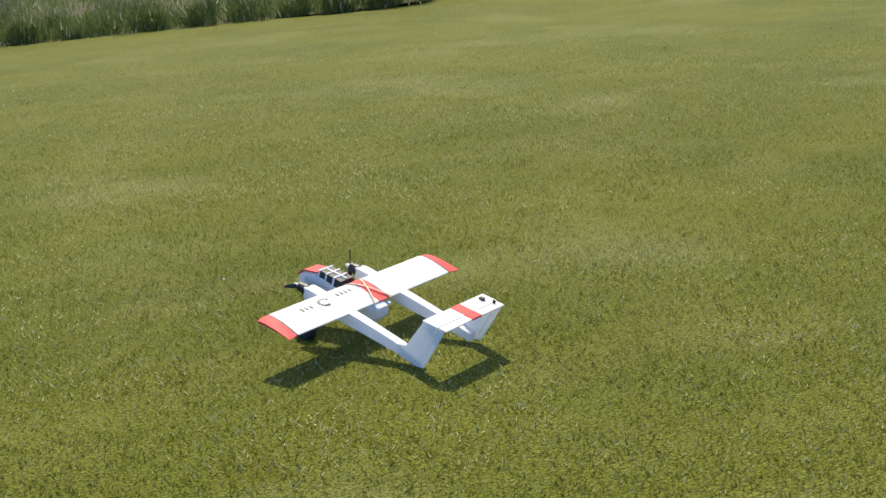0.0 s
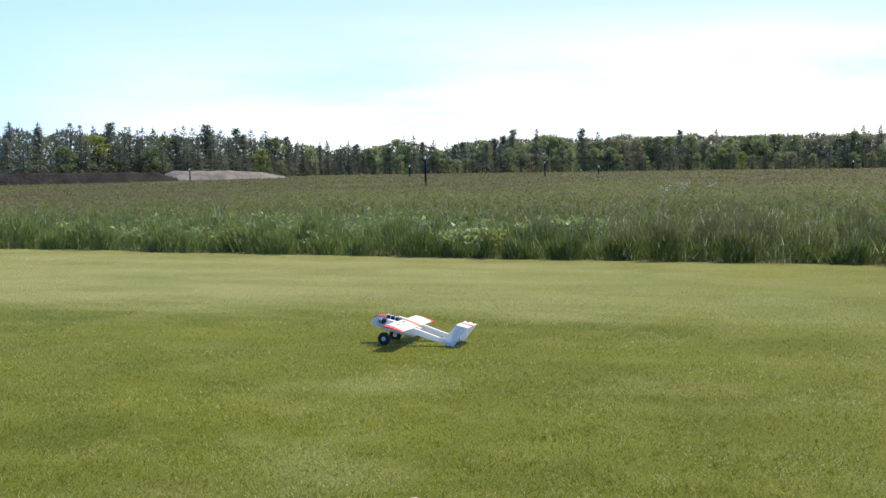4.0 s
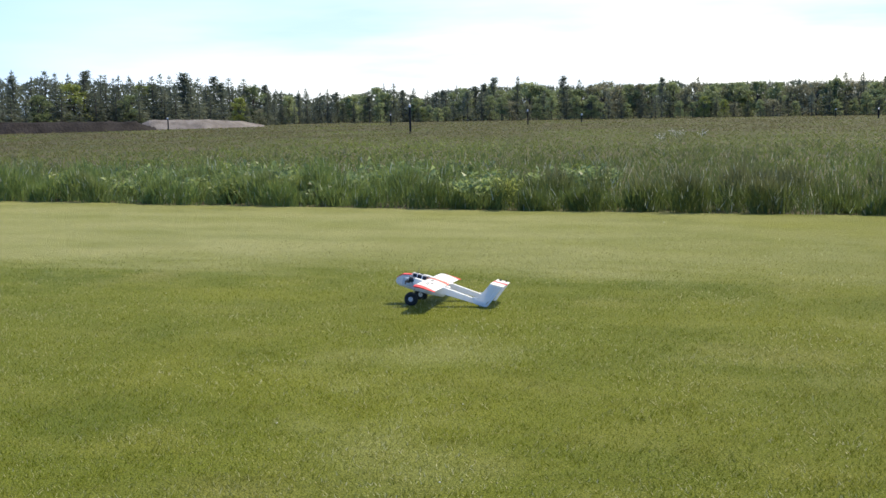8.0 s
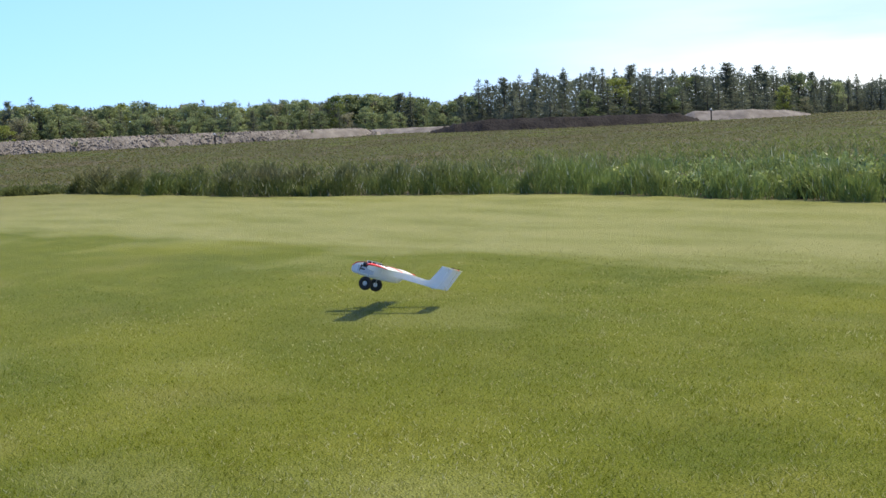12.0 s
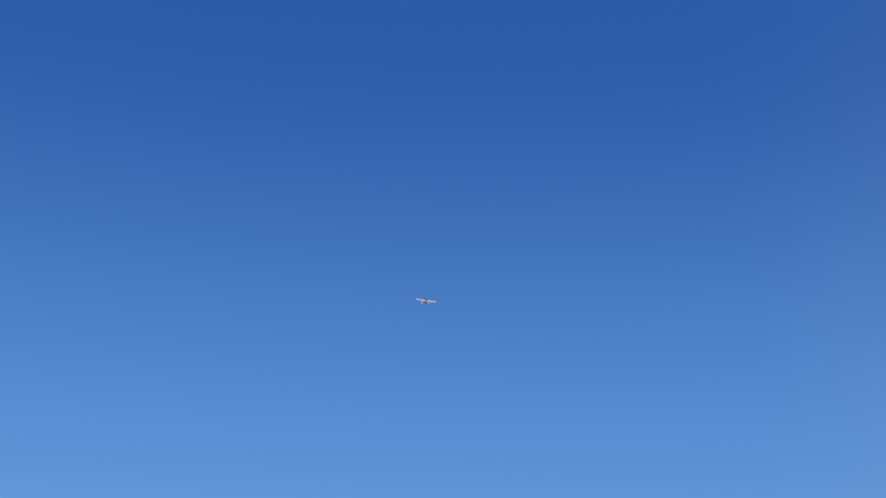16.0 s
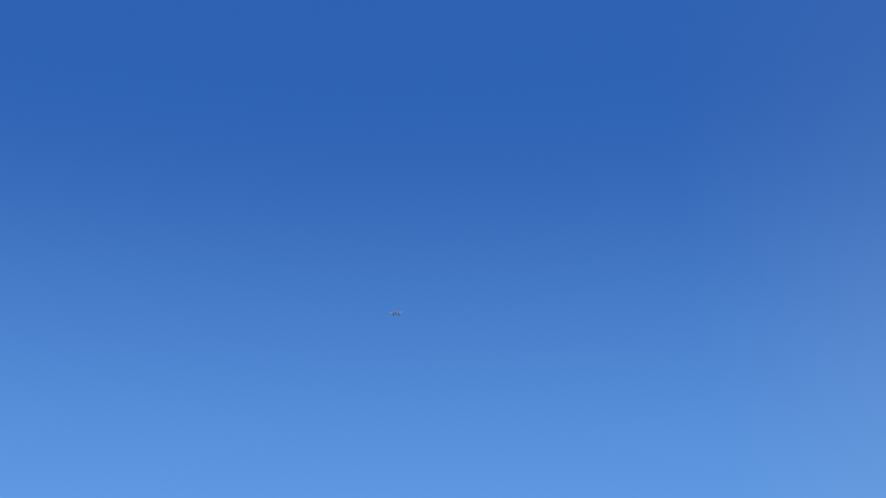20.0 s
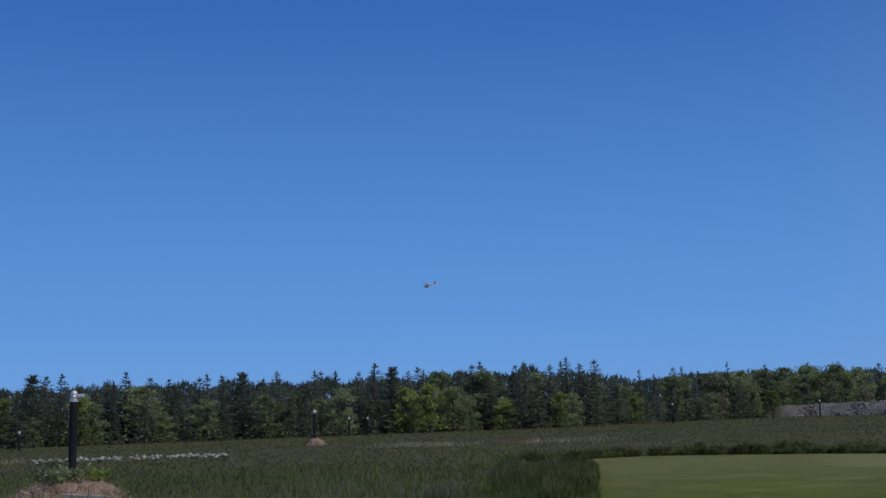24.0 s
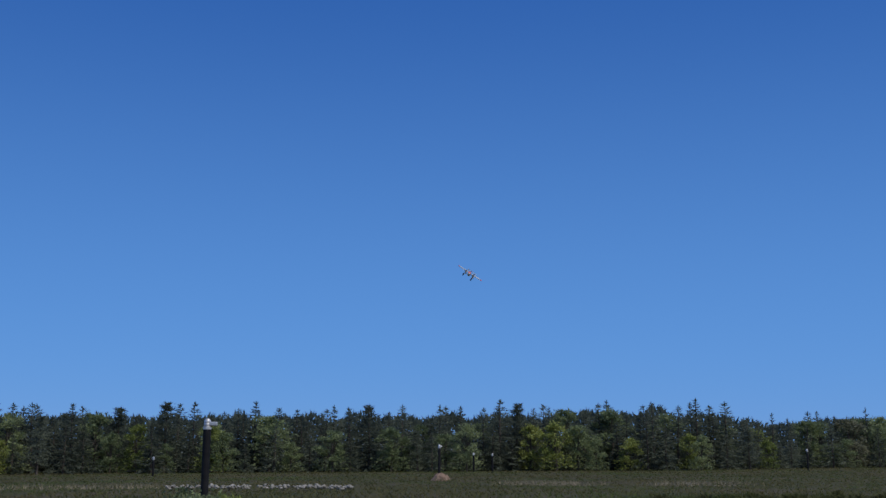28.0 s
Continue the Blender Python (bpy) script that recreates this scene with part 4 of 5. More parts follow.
def build_posts():
    post = thing("perimeter_post", "black steel perimeter post with a pale cap, standing in the meadow", "post", group="perimeter posts")
    bm = tube(bmesh.new(), (0, 0, -2.2), (0, 0, 0), 0.079, 0.079, 16)
    part("pole", bm, BLACKPAINT, post, smooth=False)
    bm = tube(bmesh.new(), (0, 0, -0.004), (0, 0, 0.05), 0.087, 0.087, 16)
    part("collar", bm, CAPMETAL, post, "galvanised collar")
    bm = tube(bmesh.new(), (0, 0, 0.05), (0, 0, 0.14), 0.075, 0.065, 12)
    bmesh.ops.create_uvsphere(bm, u_segments=12, v_segments=8, radius=0.072, matrix=Matrix.Translation((0, 0, 0.15)))
    part("cap", bm, CAPMETAL, post, "pale domed cap", smooth=True)
    bm = box(bmesh.new(), 0.02, -0.05, 0.07, 0.20, 0.05, 0.15, 0.016)
    part("bracket", bm, CAPMETAL, post, "small side bracket")
    spots = [(-15.66, -19.55, 2.17), (-55.1, -47.7, 1.95), (-121.2, -37.2, 1.6), (-129.1, -44.8, 1.55), (-94.6, -11.2, 1.3), (-124.8, 7.5, 1.15), (-128.1, 66.0, 1.35), (-67.1, 54.1, 2.05),
             (-95.5, 94.3, 1.5), (-54.3, 112.7, 1.25), (-29.0, 76.7, 1.6), (-3.5, 33.9, 1.95), (-98, 106, 0.9), (-84.5, 140.9, 0.95), (-68.2, 122.6, 1.0), (-64.7, 122.3, 1.1), (-117.5, 91.6, 1.3), (-79.2, -64.8, 1.45), (-78.4, -62.1, 1.4), (-100, -44, 1.7), (-53, -74, 1.2)]
    for k, (x, y, z) in enumerate(spots):
        ob = post if k == 0 else copy_thing(post, pose(0, 0, 0))
        ob.matrix_basis = pose(x, y, z, 0.6 * math.sin(k), 0.8 * math.cos(k * 2.0), 128 + 25 * k)
    for x, y, rx, ry, h, s in ((-15.4, -19.4, 1.45, 1.2, 0.66, 1.0), (-55.0, -47.5, 0.62, 0.6, 0.45, 4.0), (-3.6, 34.2, 1.5, 1.0, 0.5, 8.0)):
        tagged(part("sand_mound", mound(x, y, rx, ry, h, s), SAND if y < 0 else FIELD, smooth=True), "pinkish sandy soil heaped round a post's foot" if y < 0 else "overgrown earth heaped round a post's foot", "mound")
    drifts = []                               # bleached drifts of last year's grass in the far meadow
    for (x0, y0), (x1, y1), n in (((-50.2, -38.6), (-51.2, -34.2), 900), ((-53.3, -31.7), (-55.5, -27.6), 500), ((-29.0, -52.5), (-35.0, -48.5), 600)):
        t = np.random.rand(n)
        drifts.append((x0 + (x1 - x0) * t + np.random.normal(0, 0.5, n), y0 + (y1 - y0) * t + np.random.normal(0, 0.5, n)))
    x, y = (np.concatenate(v) for v in zip(*drifts))
    v, f = blades(len(x), x, y, 0.15 + 0.2 * np.random.rand(len(x)), 0.025, 0.4, 1)
    tagged(new("dry_grass", big_mesh("dry_grass", v, f, STRAW)), "bleached drifts of dry grass in the far meadow", "grass", kind="stuff")
    n = 1500                                  # dead grass and roots trailing down the mound
    a, g = np.random.uniform(0, math.tau, n), 0.25 + 0.7 * np.sqrt(np.random.rand(n))
    x, y = -15.4 + 1.45 * g * np.cos(a), -19.4 + 1.2 * g * np.sin(a)
    v, f = blades(n, x, y, 0.02 + 0.05 * np.random.rand(n), 0.012, 4.0, 1, 0.66 * (1 - g ** 2) ** 0.8 + 0.02, a + np.random.normal(0, 0.5, n))
    tagged(new("dead_grass", big_mesh("dead_grass", v, f, STRAW)), "bleached dead grass trailing over the sand mound", "grass", kind="stuff")
    box_bm = box(bmesh.new(), -0.42, -0.03, -0.02, 0.42, 0.03, 0.06, 0.008)
    board = part("plank", box_bm, WEATHERED)
    board.matrix_basis = pose(-14.30, -17.43, 0.42, 4, 5, 128)
    tagged(board, "short weathered plank lying against the sand mound", "plank")


def weed(seed, height, mat, leaves=240, spread=0.45, size=0.06):
    np.random.seed(seed)
    c, o = [], []
    bm = bmesh.new()
    for s in range(9):
        a, g = np.random.uniform(0, math.tau), np.random.rand() * spread
        tip = (g * math.cos(a) * 1.2, g * math.sin(a) * 1.2, height * np.random.uniform(0.6, 1.0))
        tube(bm, (g * 0.4 * math.cos(a), g * 0.4 * math.sin(a), -0.05), tip, 0.008, 0.004, 4)
        for k in range(leaves // 9):
            f = np.random.rand() ** 0.7
            c.append(tuple(tip[i] * f + np.random.normal(0, 0.05) for i in range(3)))
            o.append(tuple(np.random.normal(size=3) + np.array([0, 0, 0.3])))
    return bm, crown_mesh("leaves", np.array(c), np.array(o), 0.035 if mat == PETAL else size, mat)


def build_weeds():
    spots = [(-15.35, -19.9, 0.55, 0.42, LEAVES), (-15.9, -19.2, 0.52, 0.3, YELLOWLEAVES), (-15.2, -19.2, 0.58, 0.34, LEAVES), (-16.15, -19.6, 0.5, 0.36, YELLOWLEAVES), (-15.55, -19.75, 0.58, 0.3, LEAVES)]
    spots = [(*p, "leafy green weed growing on the sand mound", "weed") for p in spots]
    spots += [(x, y, 0.32, h, YELLOWLEAVES, "yellow-green bushy weed by a post's foot", "weed") for x, y, h in ((-3.0, 33.4, 0.6), (-4.4, 33.8, 0.5), (-2.2, 34.0, 0.5))]
    spots += [(x, y, 0.22, 0.4, PETAL, "clump of white-flowered weed in long grass", "wildflower") for x, y in ((-33.3, 41.1), (-34.6, 44.2), (-36.5, 48.5), (-37.9, 48.0))]
    rng = random.Random(12)
    for k in range(14):                       # green tufts that have rooted in the rubble
        a0 = 81 + 27.5 * (k + rng.random()) / 14
        d = along([(78.6, 156), (84, 144), (90, 136), (97, 132), (104, 136), (109.8, 141)], a0) - rng.uniform(0.6, 1.9)
        spots.append((-d * math.sin(radians(a0)), d * math.cos(radians(a0)), rng.uniform(0.3, 0.9), rng.uniform(0.5, 0.9), LEAVES, "green tuft of weed rooted in the rubble bank", "weed"))
    for k, (x, y, z, h, mat, label, cat) in enumerate(spots):
        bm, leaves = weed(90 + k, h, mat, 300 if mat != PETAL else 60, 0.45 if h < 0.5 else 0.6)
        ob = thing("leafy_weed" if cat == "weed" else "white_wildflower", label, cat, pose(x, y, z, 0, 0, 33 * k))
        tagged(part("stems", bm, LEAVES, ob), kind="stuff")
        lv = new("leaves" if cat == "weed" else "flower_heads", leaves)
        lv.parent = ob
    # broad-leaved weeds in a lush stretch behind the mown edge
    kinds = []
    for k, (mat, h) in enumerate(((LUSHLEAF, 0.5), (LUSHLEAF, 0.62), (YELLOWLEAVES, 0.5), (LUSHLEAF, 0.56))):
        bm, leaves = weed(140 + k, h, mat, 520, 0.62, 0.06)
        ob = thing("broad_leaved_weed", "clump of lush broad-leaved weed in long grass", "weed", group="lush weeds")
        tagged(part("stems", bm, LUSHLEAF, ob), kind="stuff")
        new("leaves", leaves).parent = ob
        kinds.append([ob, False])
    for k in range(64):
        f = rng.random()
        x, y = -26.0 + 13.0 * f, 8.2 + 6.0 * f
        b = 0.4 + 5.5 * rng.random() ** 1.5
        kind = kinds[rng.randrange(4)]
        ob = copy_thing(kind[0], pose(0, 0, 0)) if kind[1] else kind[0]
        kind[1] = True
        ob.matrix_basis = pose(x - 0.45 * b, y + 0.89 * b, 0, 0, 0, rng.uniform(0, 360)) @ Matrix.Diagonal((1, 1, rng.uniform(0.7, 1.15), 1))
    # clover and daisy heads dotted over the lawn
    spots = [(-0.5, 17.8), (2.6, 15.4), (3.5, 7.4), (-0.2, 6.5), (0.7, 4.6), (-10.4, 11.3), (-9.9, 5.0), (-3.0, 3.7), (-6.5, 9.9), (-15, 9.5), (-18, 6.8)]
    rng = random.Random(3)
    spots += [(rng.uniform(-24, 6), rng.uniform(2.5, 14)) for k in range(26)]
    spots = [s for s in spots if inside_lawn(np.array([s[0]]), np.array([s[1]]))[0]]
    n = len(spots)
    stones("daisy_heads", np.array([(x, y, 0.045) for x, y in spots]), 0.004 + 0.003 * np.random.rand(n), PETAL, None, "white daisy heads dotted over the mown grass")


# ---- safety fences of timber and netting ----
def net_mesh(p, q, z0, z1, pitch, r):
    """Diamond netting between two uprights at p and q."""
    p, q = np.array(p, float), np.array(q, float)
    length, tall = np.linalg.norm(q - p), z1 - z0
    bm = bmesh.new()
    def at(u, z):
        w = p + (q - p) * u / length
        return (w[0], w[1], z0 + z)
    s = -tall
    while s < length:
        for sign in (1, -1):
            u0, u1 = (s, s + tall)
            za, zb = (0, tall) if sign > 0 else (tall, 0)
            t0, t1 = max(0, (0 - u0) / tall), min(1, (length - u0) / tall)
            if t1 > t0:
                tube(bm, at(u0 + tall * t0, za + (zb - za) * t0), at(u0 + tall * t1, za + (zb - za) * t1), r, r, 4)
        s += pitch
    return bm


def beam(p, q, w, h, drop=0.0):
    """A squared timber from p to q, its top along the line."""
    p, q = Vector(p), Vector(q)
    d = (q - p)
    bm = box(bmesh.new(), 0, -w / 2, -h, d.length, w / 2, 0, 0.006)
    m = Matrix.Translation(p) @ d.to_track_quat("X", "Z").to_matrix().to_4x4()
    bmesh.ops.transform(bm, matrix=m, verts=bm.verts)
    return bm


def build_fences():
    f = thing("safety_fence", "weathered timber fence corner hung with orange mesh", "fence")
    c, l, r = (-1.14, 1.58), (-1.622, 0.368), (-0.27, 1.465)
    part("top_rail", beam((c[0] + 0.007, c[1] - 0.050, 0.9), (l[0] + 0.022, l[1] - 0.008, 0.9), 0.047, 0.05), WEATHERED, f)
    part("top_rail", beam((-1.136, 1.557, 0.9), (-0.27, 1.40, 0.9), 0.047, 0.05), WEATHERED, f)
    part("brace", beam((-1.165, 1.425, 0.896), (-1.0, 1.525, 0.896), 0.036, 0.062), WEATHERED, f, "short diagonal corner brace")
    part("strut", beam((-1.17, 1.38, 0.845), (-1.06, 1.47, 0.66), 0.04, 0.05), DARKBOARD, f, "dark slanting strut under the brace")
    for x, y in (c, l, r):
        part("fence_post", box(bmesh.new(), x - 0.01, y - 0.06, -0.3, x + 0.055, y - 0.005, 0.848, 0.005), WEATHERED, f)
    for k in range(4):
        u = Vector((-1.145, 1.415, 0.88)).lerp(Vector((-1.03, 1.485, 0.88)), 0.1 + 0.8 * (k // 2))
        part("screw", tube(bmesh.new(), u + Vector((0.004, -0.008, -0.016 * (k % 2))), u + Vector((0.0065, -0.0115, -0.016 * (k % 2))), 0.0035, 0.0035, 8), BLACK, f)
    part("screw", tube(bmesh.new(), (-1.112, 1.553, 0.893), (-1.112, 1.553, 0.902), 0.005, 0.005, 8), BLACK, f)
    part("mesh_panel", net_mesh((c[0] + 0.03, c[1] - 0.06), (l[0] + 0.05, l[1]), 0.08, 0.852, 0.09, 0.0035), ORANGENET, f, "orange plastic diamond mesh")
    part("mesh_panel", net_mesh((c[0] + 0.06, c[1] - 0.03), (r[0], r[1] - 0.07), 0.08, 0.852, 0.09, 0.0035), ORANGENET, f, "orange plastic diamond mesh")

    g = thing("net_barrier", "low timber barrier stretched with white netting", "barrier")
    p, q = (-7.70, -4.46), (-8.84, -4.28)
    part("top_rail", beam((*p, 0.9), (*q, 0.9), 0.032, 0.03), WHITENET, g, "pale rail wrapped with net edge")
    for x, y in (p, q):
        part("barrier_post", box(bmesh.new(), x - 0.03, y - 0.03, -0.2, x + 0.03, y + 0.03, 0.868, 0.004), DARKBOARD, g)
    part("brace", beam((q[0] + 0.26, q[1] - 0.045, 0.86), (q[0] + 0.02, q[1] - 0.0, 0.50), 0.05, 0.05), DARKBOARD, g, "dark diagonal brace")
    part("netting", net_mesh(p, q, 0.06, 0.87, 0.032, 0.0034), WHITENET, g, "white diamond netting")
    h = thing("board_barrier", "low dark weathered board barrier", "barrier")
    p, q = (-8.78, -5.42), (-8.98, -4.72)
    part("board", beam((*p, 0.845), (*q, 0.845), 0.03, 0.62), DARKBOARD, h)
    part("top_strip", beam((*p, 0.868), (*q, 0.868), 0.05, 0.022), DARKBOARD, h)
    for x, y in (p, q):
        part("barrier_post", box(bmesh.new(), x - 0.04, y - 0.04, -0.2, x + 0.04, y + 0.04, 0.84, 0.004), DARKBOARD, h)

    t = thing("timber_bench", "weathered plank workbench on square legs", "bench")
    a0, b0 = Vector((-7.05, -9.85, 0.9)), Vector((-8.21, -8.34, 0.9))
    side = Vector((0.79, 0.61, 0)) * 0.145
    for k in range(3):
        part("plank", beam(a0 + side * k, b0 + side * k, 0.135, 0.035), WEATHERED, t)
    part("end_board", beam(b0 + Vector((-0.02, 0.06, 0.0)), b0 + side * 4.4 + Vector((-0.02, 0.06, -0.01)), 0.09, 0.035), SAND, t, "newer tan end board")
    for s, w in ((0.12, 0), (0.12, 2), (0.88, 0), (0.88, 2)):
        x, y, _ = a0 + (b0 - a0) * s + side * w
        part("leg", box(bmesh.new(), x - 0.035, y - 0.035, -0.1, x + 0.035, y + 0.035, 0.865, 0.004), WEATHERED, t)


# ---- model aeroplane ----
def airfoil(x, y_le, chord, z, thick=1.0, twist=0.0):
    pts = [(0.0, 0.000), (0.02, 0.010), (0.09, 0.018), (0.25, 0.022), (0.5, 0.020), (0.75, 0.012), (1.0, 0.002), (1.0, -0.002), (0.7, 0.002), (0.4, 0.003), (0.15, -0.001), (0.03, -0.006)]
    return [(x, y_le - u * chord, z + v * thick) for u, v in pts]


def build_plane():
    ob = thing("model_aeroplane", "white foam twin-boom model aeroplane with red wing tips", "model aeroplane")
    LE, C, Z = -0.062, 0.190, 0.168
    wing = part("wing", loft(bmesh.new(), [airfoil(x, LE, C, Z) for x in (-0.455, -0.3, -0.15, 0.0, 0.15, 0.3, 0.455)]), FOAM, ob, "white foam wing", smooth=False)
    for s in (-1, 1):
        part("wing_tip", loft(bmesh.new(), [airfoil(s * 0.4555, LE + 0.0005, C + 0.001, Z), airfoil(s * 0.480, LE - 0.002, C + 0.004, Z, 0.85), airfoil(s * 0.503, LE - 0.010, C + 0.002, Z + 0.002, 0.5)]), RED, wing, "red-orange wing tip")
        part("tip_line", loft(bmesh.new(), [airfoil(s * 0.449, LE + 0.0012, C + 0.0024, Z, 1.03), airfoil(s * 0.455, LE + 0.0012, C + 0.0024, Z, 1.03)]), BLACK, wing, "thin black dividing line")
    part("centre_stripe", loft(bmesh.new(), [airfoil(x, LE + 0.0012, C + 0.0024, Z, 1.05) for x in (0.005, 0.062)]), RED, wing, "red-orange centre band")
    part("stripe_edge", loft(bmesh.new(), [airfoil(x, LE + 0.001, C + 0.002, Z, 1.055) for x in (0.062, 0.068)]), BLACK, wing, "thin black edge of the band")
    for y0, x0, y1, x1 in ((-0.05, -0.028, -0.262, 0.075), (-0.05, 0.075, -0.262, -0.028)):
        part("rubber_band", loft(bmesh.new(), [[(x0 + (x1 - x0) * f - 0.004, y0 + (y1 - y0) * f, Z + h), (x0 + (x1 - x0) * f + 0.004, y0 + (y1 - y0) * f, Z + h), (x0 + (x1 - x0) * f + 0.004, y0 + (y1 - y0) * f, Z + h + 0.003), (x0 + (x1 - x0) * f - 0.004, y0 + (y1 - y0) * f, Z + h + 0.003)]
                                               for f, h in ((0, -0.004), (0.09, 0.012), (0.18, 0.021), (0.33, 0.026), (0.55, 0.024), (0.8, 0.015), (1, 0.004))]), BAND, ob, "stretched tan rubber band")
    # plain dark marks where the wing carries lettering and a round badge
    for x, y, w, h in ((-0.330, -0.150, 0.012, 0.026), (-0.306, -0.152, 0.008, 0.026), (-0.284, -0.152, 0.012, 0.020), (-0.126, -0.140, 0.011, 0.022), (-0.102, -0.140, 0.010, 0.022), (-0.078, -0.140, 0.010, 0.022), (-0.054, -0.140, 0.008, 0.022)):
        z = Z + float(np.interp((LE - y) / C, [0.25, 0.5, 0.75, 1], [0.022, 0.020, 0.012, 0.002]))
        part("letter_bar", box(bmesh.new(), x, y, z - 0.004, x + w * 0.8, y + h, z + 0.0018), BLACK, wing)
    bm = bmesh.new()
    for k in range(9):
        t0, t1 = radians(20 + 30 * k), radians(44 + 30 * k)
        y = -0.142
        plate(bm, [(-0.205 + r * math.cos(t), y + r * math.sin(t) * 0.9) for r, t in ((0.022, t0), (0.033, t0), (0.033, t1), (0.022, t1))], "z", Z + 0.012, Z + 0.0218)
    part("round_badge", bm, BLACK, wing, "round dark badge")
    pod = part("fuselage", loft(bmesh.new(), [rounded(0.046, 0.088, 0.124, 0.205), rounded(0.078, 0.072, 0.148, 0.190), rounded(0.092, 0.064, 0.166, 0.155), rounded(0.098, 0.058, 0.184, 0.085), rounded(0.100, 0.055, 0.182, 0.02), rounded(0.100, 0.054, 0.168, -0.12), rounded(0.094, 0.062, 0.165, -0.24), rounded(0.060, 0.112, 0.158, -0.285)]), FOAM, ob, "white foam fuselage pod", smooth=False)
    part("nose_panel", plate(bmesh.new(), [(0.197, 0.130), (0.160, 0.1660), (0.080, 0.184), (0.080, 0.190), (0.160, 0.1725), (0.202, 0.134)], "x", -0.040, 0.040), RED, pod, "red-orange nose top")
    part("side_panel", box(bmesh.new(), -0.0520, -0.02, 0.085, -0.0455, 0.14, 0.150, 0.002), SKIN, pod, "greyish side panel")
    part("side_panel", box(bmesh.new(), 0.0455, -0.02, 0.085, 0.0520, 0.14, 0.150, 0.002), SKIN, pod, "greyish side panel")
    part("windscreen", loft(bmesh.new(), [[(-0.043, 0.080, 0.172), (0.043, 0.080, 0.172), (0.036, 0.062, 0.202), (-0.036, 0.062, 0.202)], [(-0.045, -0.064, 0.165), (0.045, -0.064, 0.165), (0.038, -0.064, 0.199), (-0.038, -0.064, 0.199)]]), BLACK, pod, "dark canopy glazing")
    for y in (0.066, 0.022, -0.024):
        part("canopy_frame", plate(bmesh.new(), [(-0.0485, 0.166), (-0.0435, 0.166), (-0.0365, 0.1995), (0.0365, 0.1995), (0.0435, 0.166), (0.0485, 0.166), (0.0405, 0.2045), (-0.0405, 0.2045)], "y", y - 0.0035, y + 0.0035), FOAM, pod, "white canopy frame")
    part("canopy_frame", box(bmesh.new(), -0.004, -0.060, 0.1985, 0.004, 0.064, 0.2052), FOAM, pod, "white canopy frame")
    part("antenna", tube(bmesh.new(), (0.02, -0.03, 0.195), (0.05, -0.07, 0.29), 0.0018, 0.0012, 6), BLACK, pod, "thin black aerial wire")
    for s in (-1, 1):
        part("marking_bar", box(bmesh.new(), s * 0.0528 - 0.001, 0.07, 0.112, s * 0.0528 + 0.001, 0.12, 0.124), BLACK, pod)
    props, wheels = [], []
    for s in (-1, 1):
        x = s * 0.152
        nac = part("engine_nacelle", loft(bmesh.new(), [[(x + u * 0.7, 0.022, 0.160 + v * 0.75) for u, v in ((-0.026, -0.028), (0.026, -0.028), (0.026, 0.028), (-0.026, 0.028))]] + [[(x + u, y, zc + v * k) for u, v in ((-0.026, -0.028), (0.026, -0.028), (0.026, 0.028), (-0.026, 0.028))] for y, zc, k in ((0.005, 0.158, 1), (-0.04, 0.155, 1.1), (-0.13, 0.148, 1.1))]), FOAM, ob, "white foam engine nacelle")
        part("intake", box(bmesh.new(), x - 0.018, 0.016, 0.135, x + 0.018, 0.026, 0.152), BLACK, nac)
        part("motor", tube(bmesh.new(), (x, 0.012, 0.164), (x, 0.060, 0.164), 0.025, 0.022, 14), BLACK, nac, "black electric motor")
        boom = part("tail_boom", loft(bmesh.new(), [[(x + u * w, y, z0 + v * h) for u, v in ((-1, -1), (1, -1), (1, 1), (-1, 1))] for y, z0, w, h in ((-0.131, 0.148, 0.023, 0.030), (-0.30, 0.141, 0.021, 0.027), (-0.50, 0.128, 0.018, 0.022), (-0.645, 0.117, 0.016, 0.018))]), FOAM, ob, "white foam tail boom")
        fin = part("tail_fin", plate(bmesh.new(), [(-0.520, 0.150), (-0.545, 0.106), (-0.640, 0.098), (-0.668, 0.150), (-0.722, 0.300), (-0.652, 0.300), (-0.575, 0.165)], "x", x + s * 0.019, x + s * 0.026), FOAM, ob, "white swept tail fin")
        part("rudder", plate(bmesh.new(), [(-0.643, 0.099), (-0.672, 0.104), (-0.756, 0.294), (-0.726, 0.298), (-0.672, 0.150)], "x", x + s * 0.0195, x + s * 0.0255), FOAM, fin, "hinged white rudder")
        leg = part("landing_gear_leg", tube(bmesh.new(), (x, -0.01, 0.132), (s * 0.150, 0.0, 0.0), 0.0035, 0.0035, 8), STEEL, ob, "steel wire undercarriage leg")
        part("axle", tube(bmesh.new(), (s * 0.148, 0, 0), (s * 0.192, 0, 0), 0.003, 0.003, 8), STEEL, leg)
        # wheel: a fat black tyre on a white hub
        prof = [(-0.019, 0.021), (-0.0195, 0.046), (-0.013, 0.058), (0.0, 0.062), (0.013, 0.058), (0.0195, 0.046), (0.019, 0.021)]
        bm = bmesh.new()
        n = 28
        rings = [[bm.verts.new((u, r * math.cos(math.tau * k / n), r * math.sin(math.tau * k / n))) for u, r in prof] for k in range(n)]
        for k in range(n):
            for j in range(len(prof)):
                bm.faces.new((rings[k][j], rings[k][(j + 1) % len(prof)], rings[(k + 1) % n][(j + 1) % len(prof)], rings[(k + 1) % n][j]))
        wheel = part("wheel", bm, RUBBER, ob, "fat black foam tyre", smooth=True)
        hub = tube(bmesh.new(), (-0.016, 0, 0), (0.016, 0, 0), 0.021, 0.021, 20)
        part("hub", hub, FOAM, wheel, "white wheel hub")
        bm = bmesh.new()
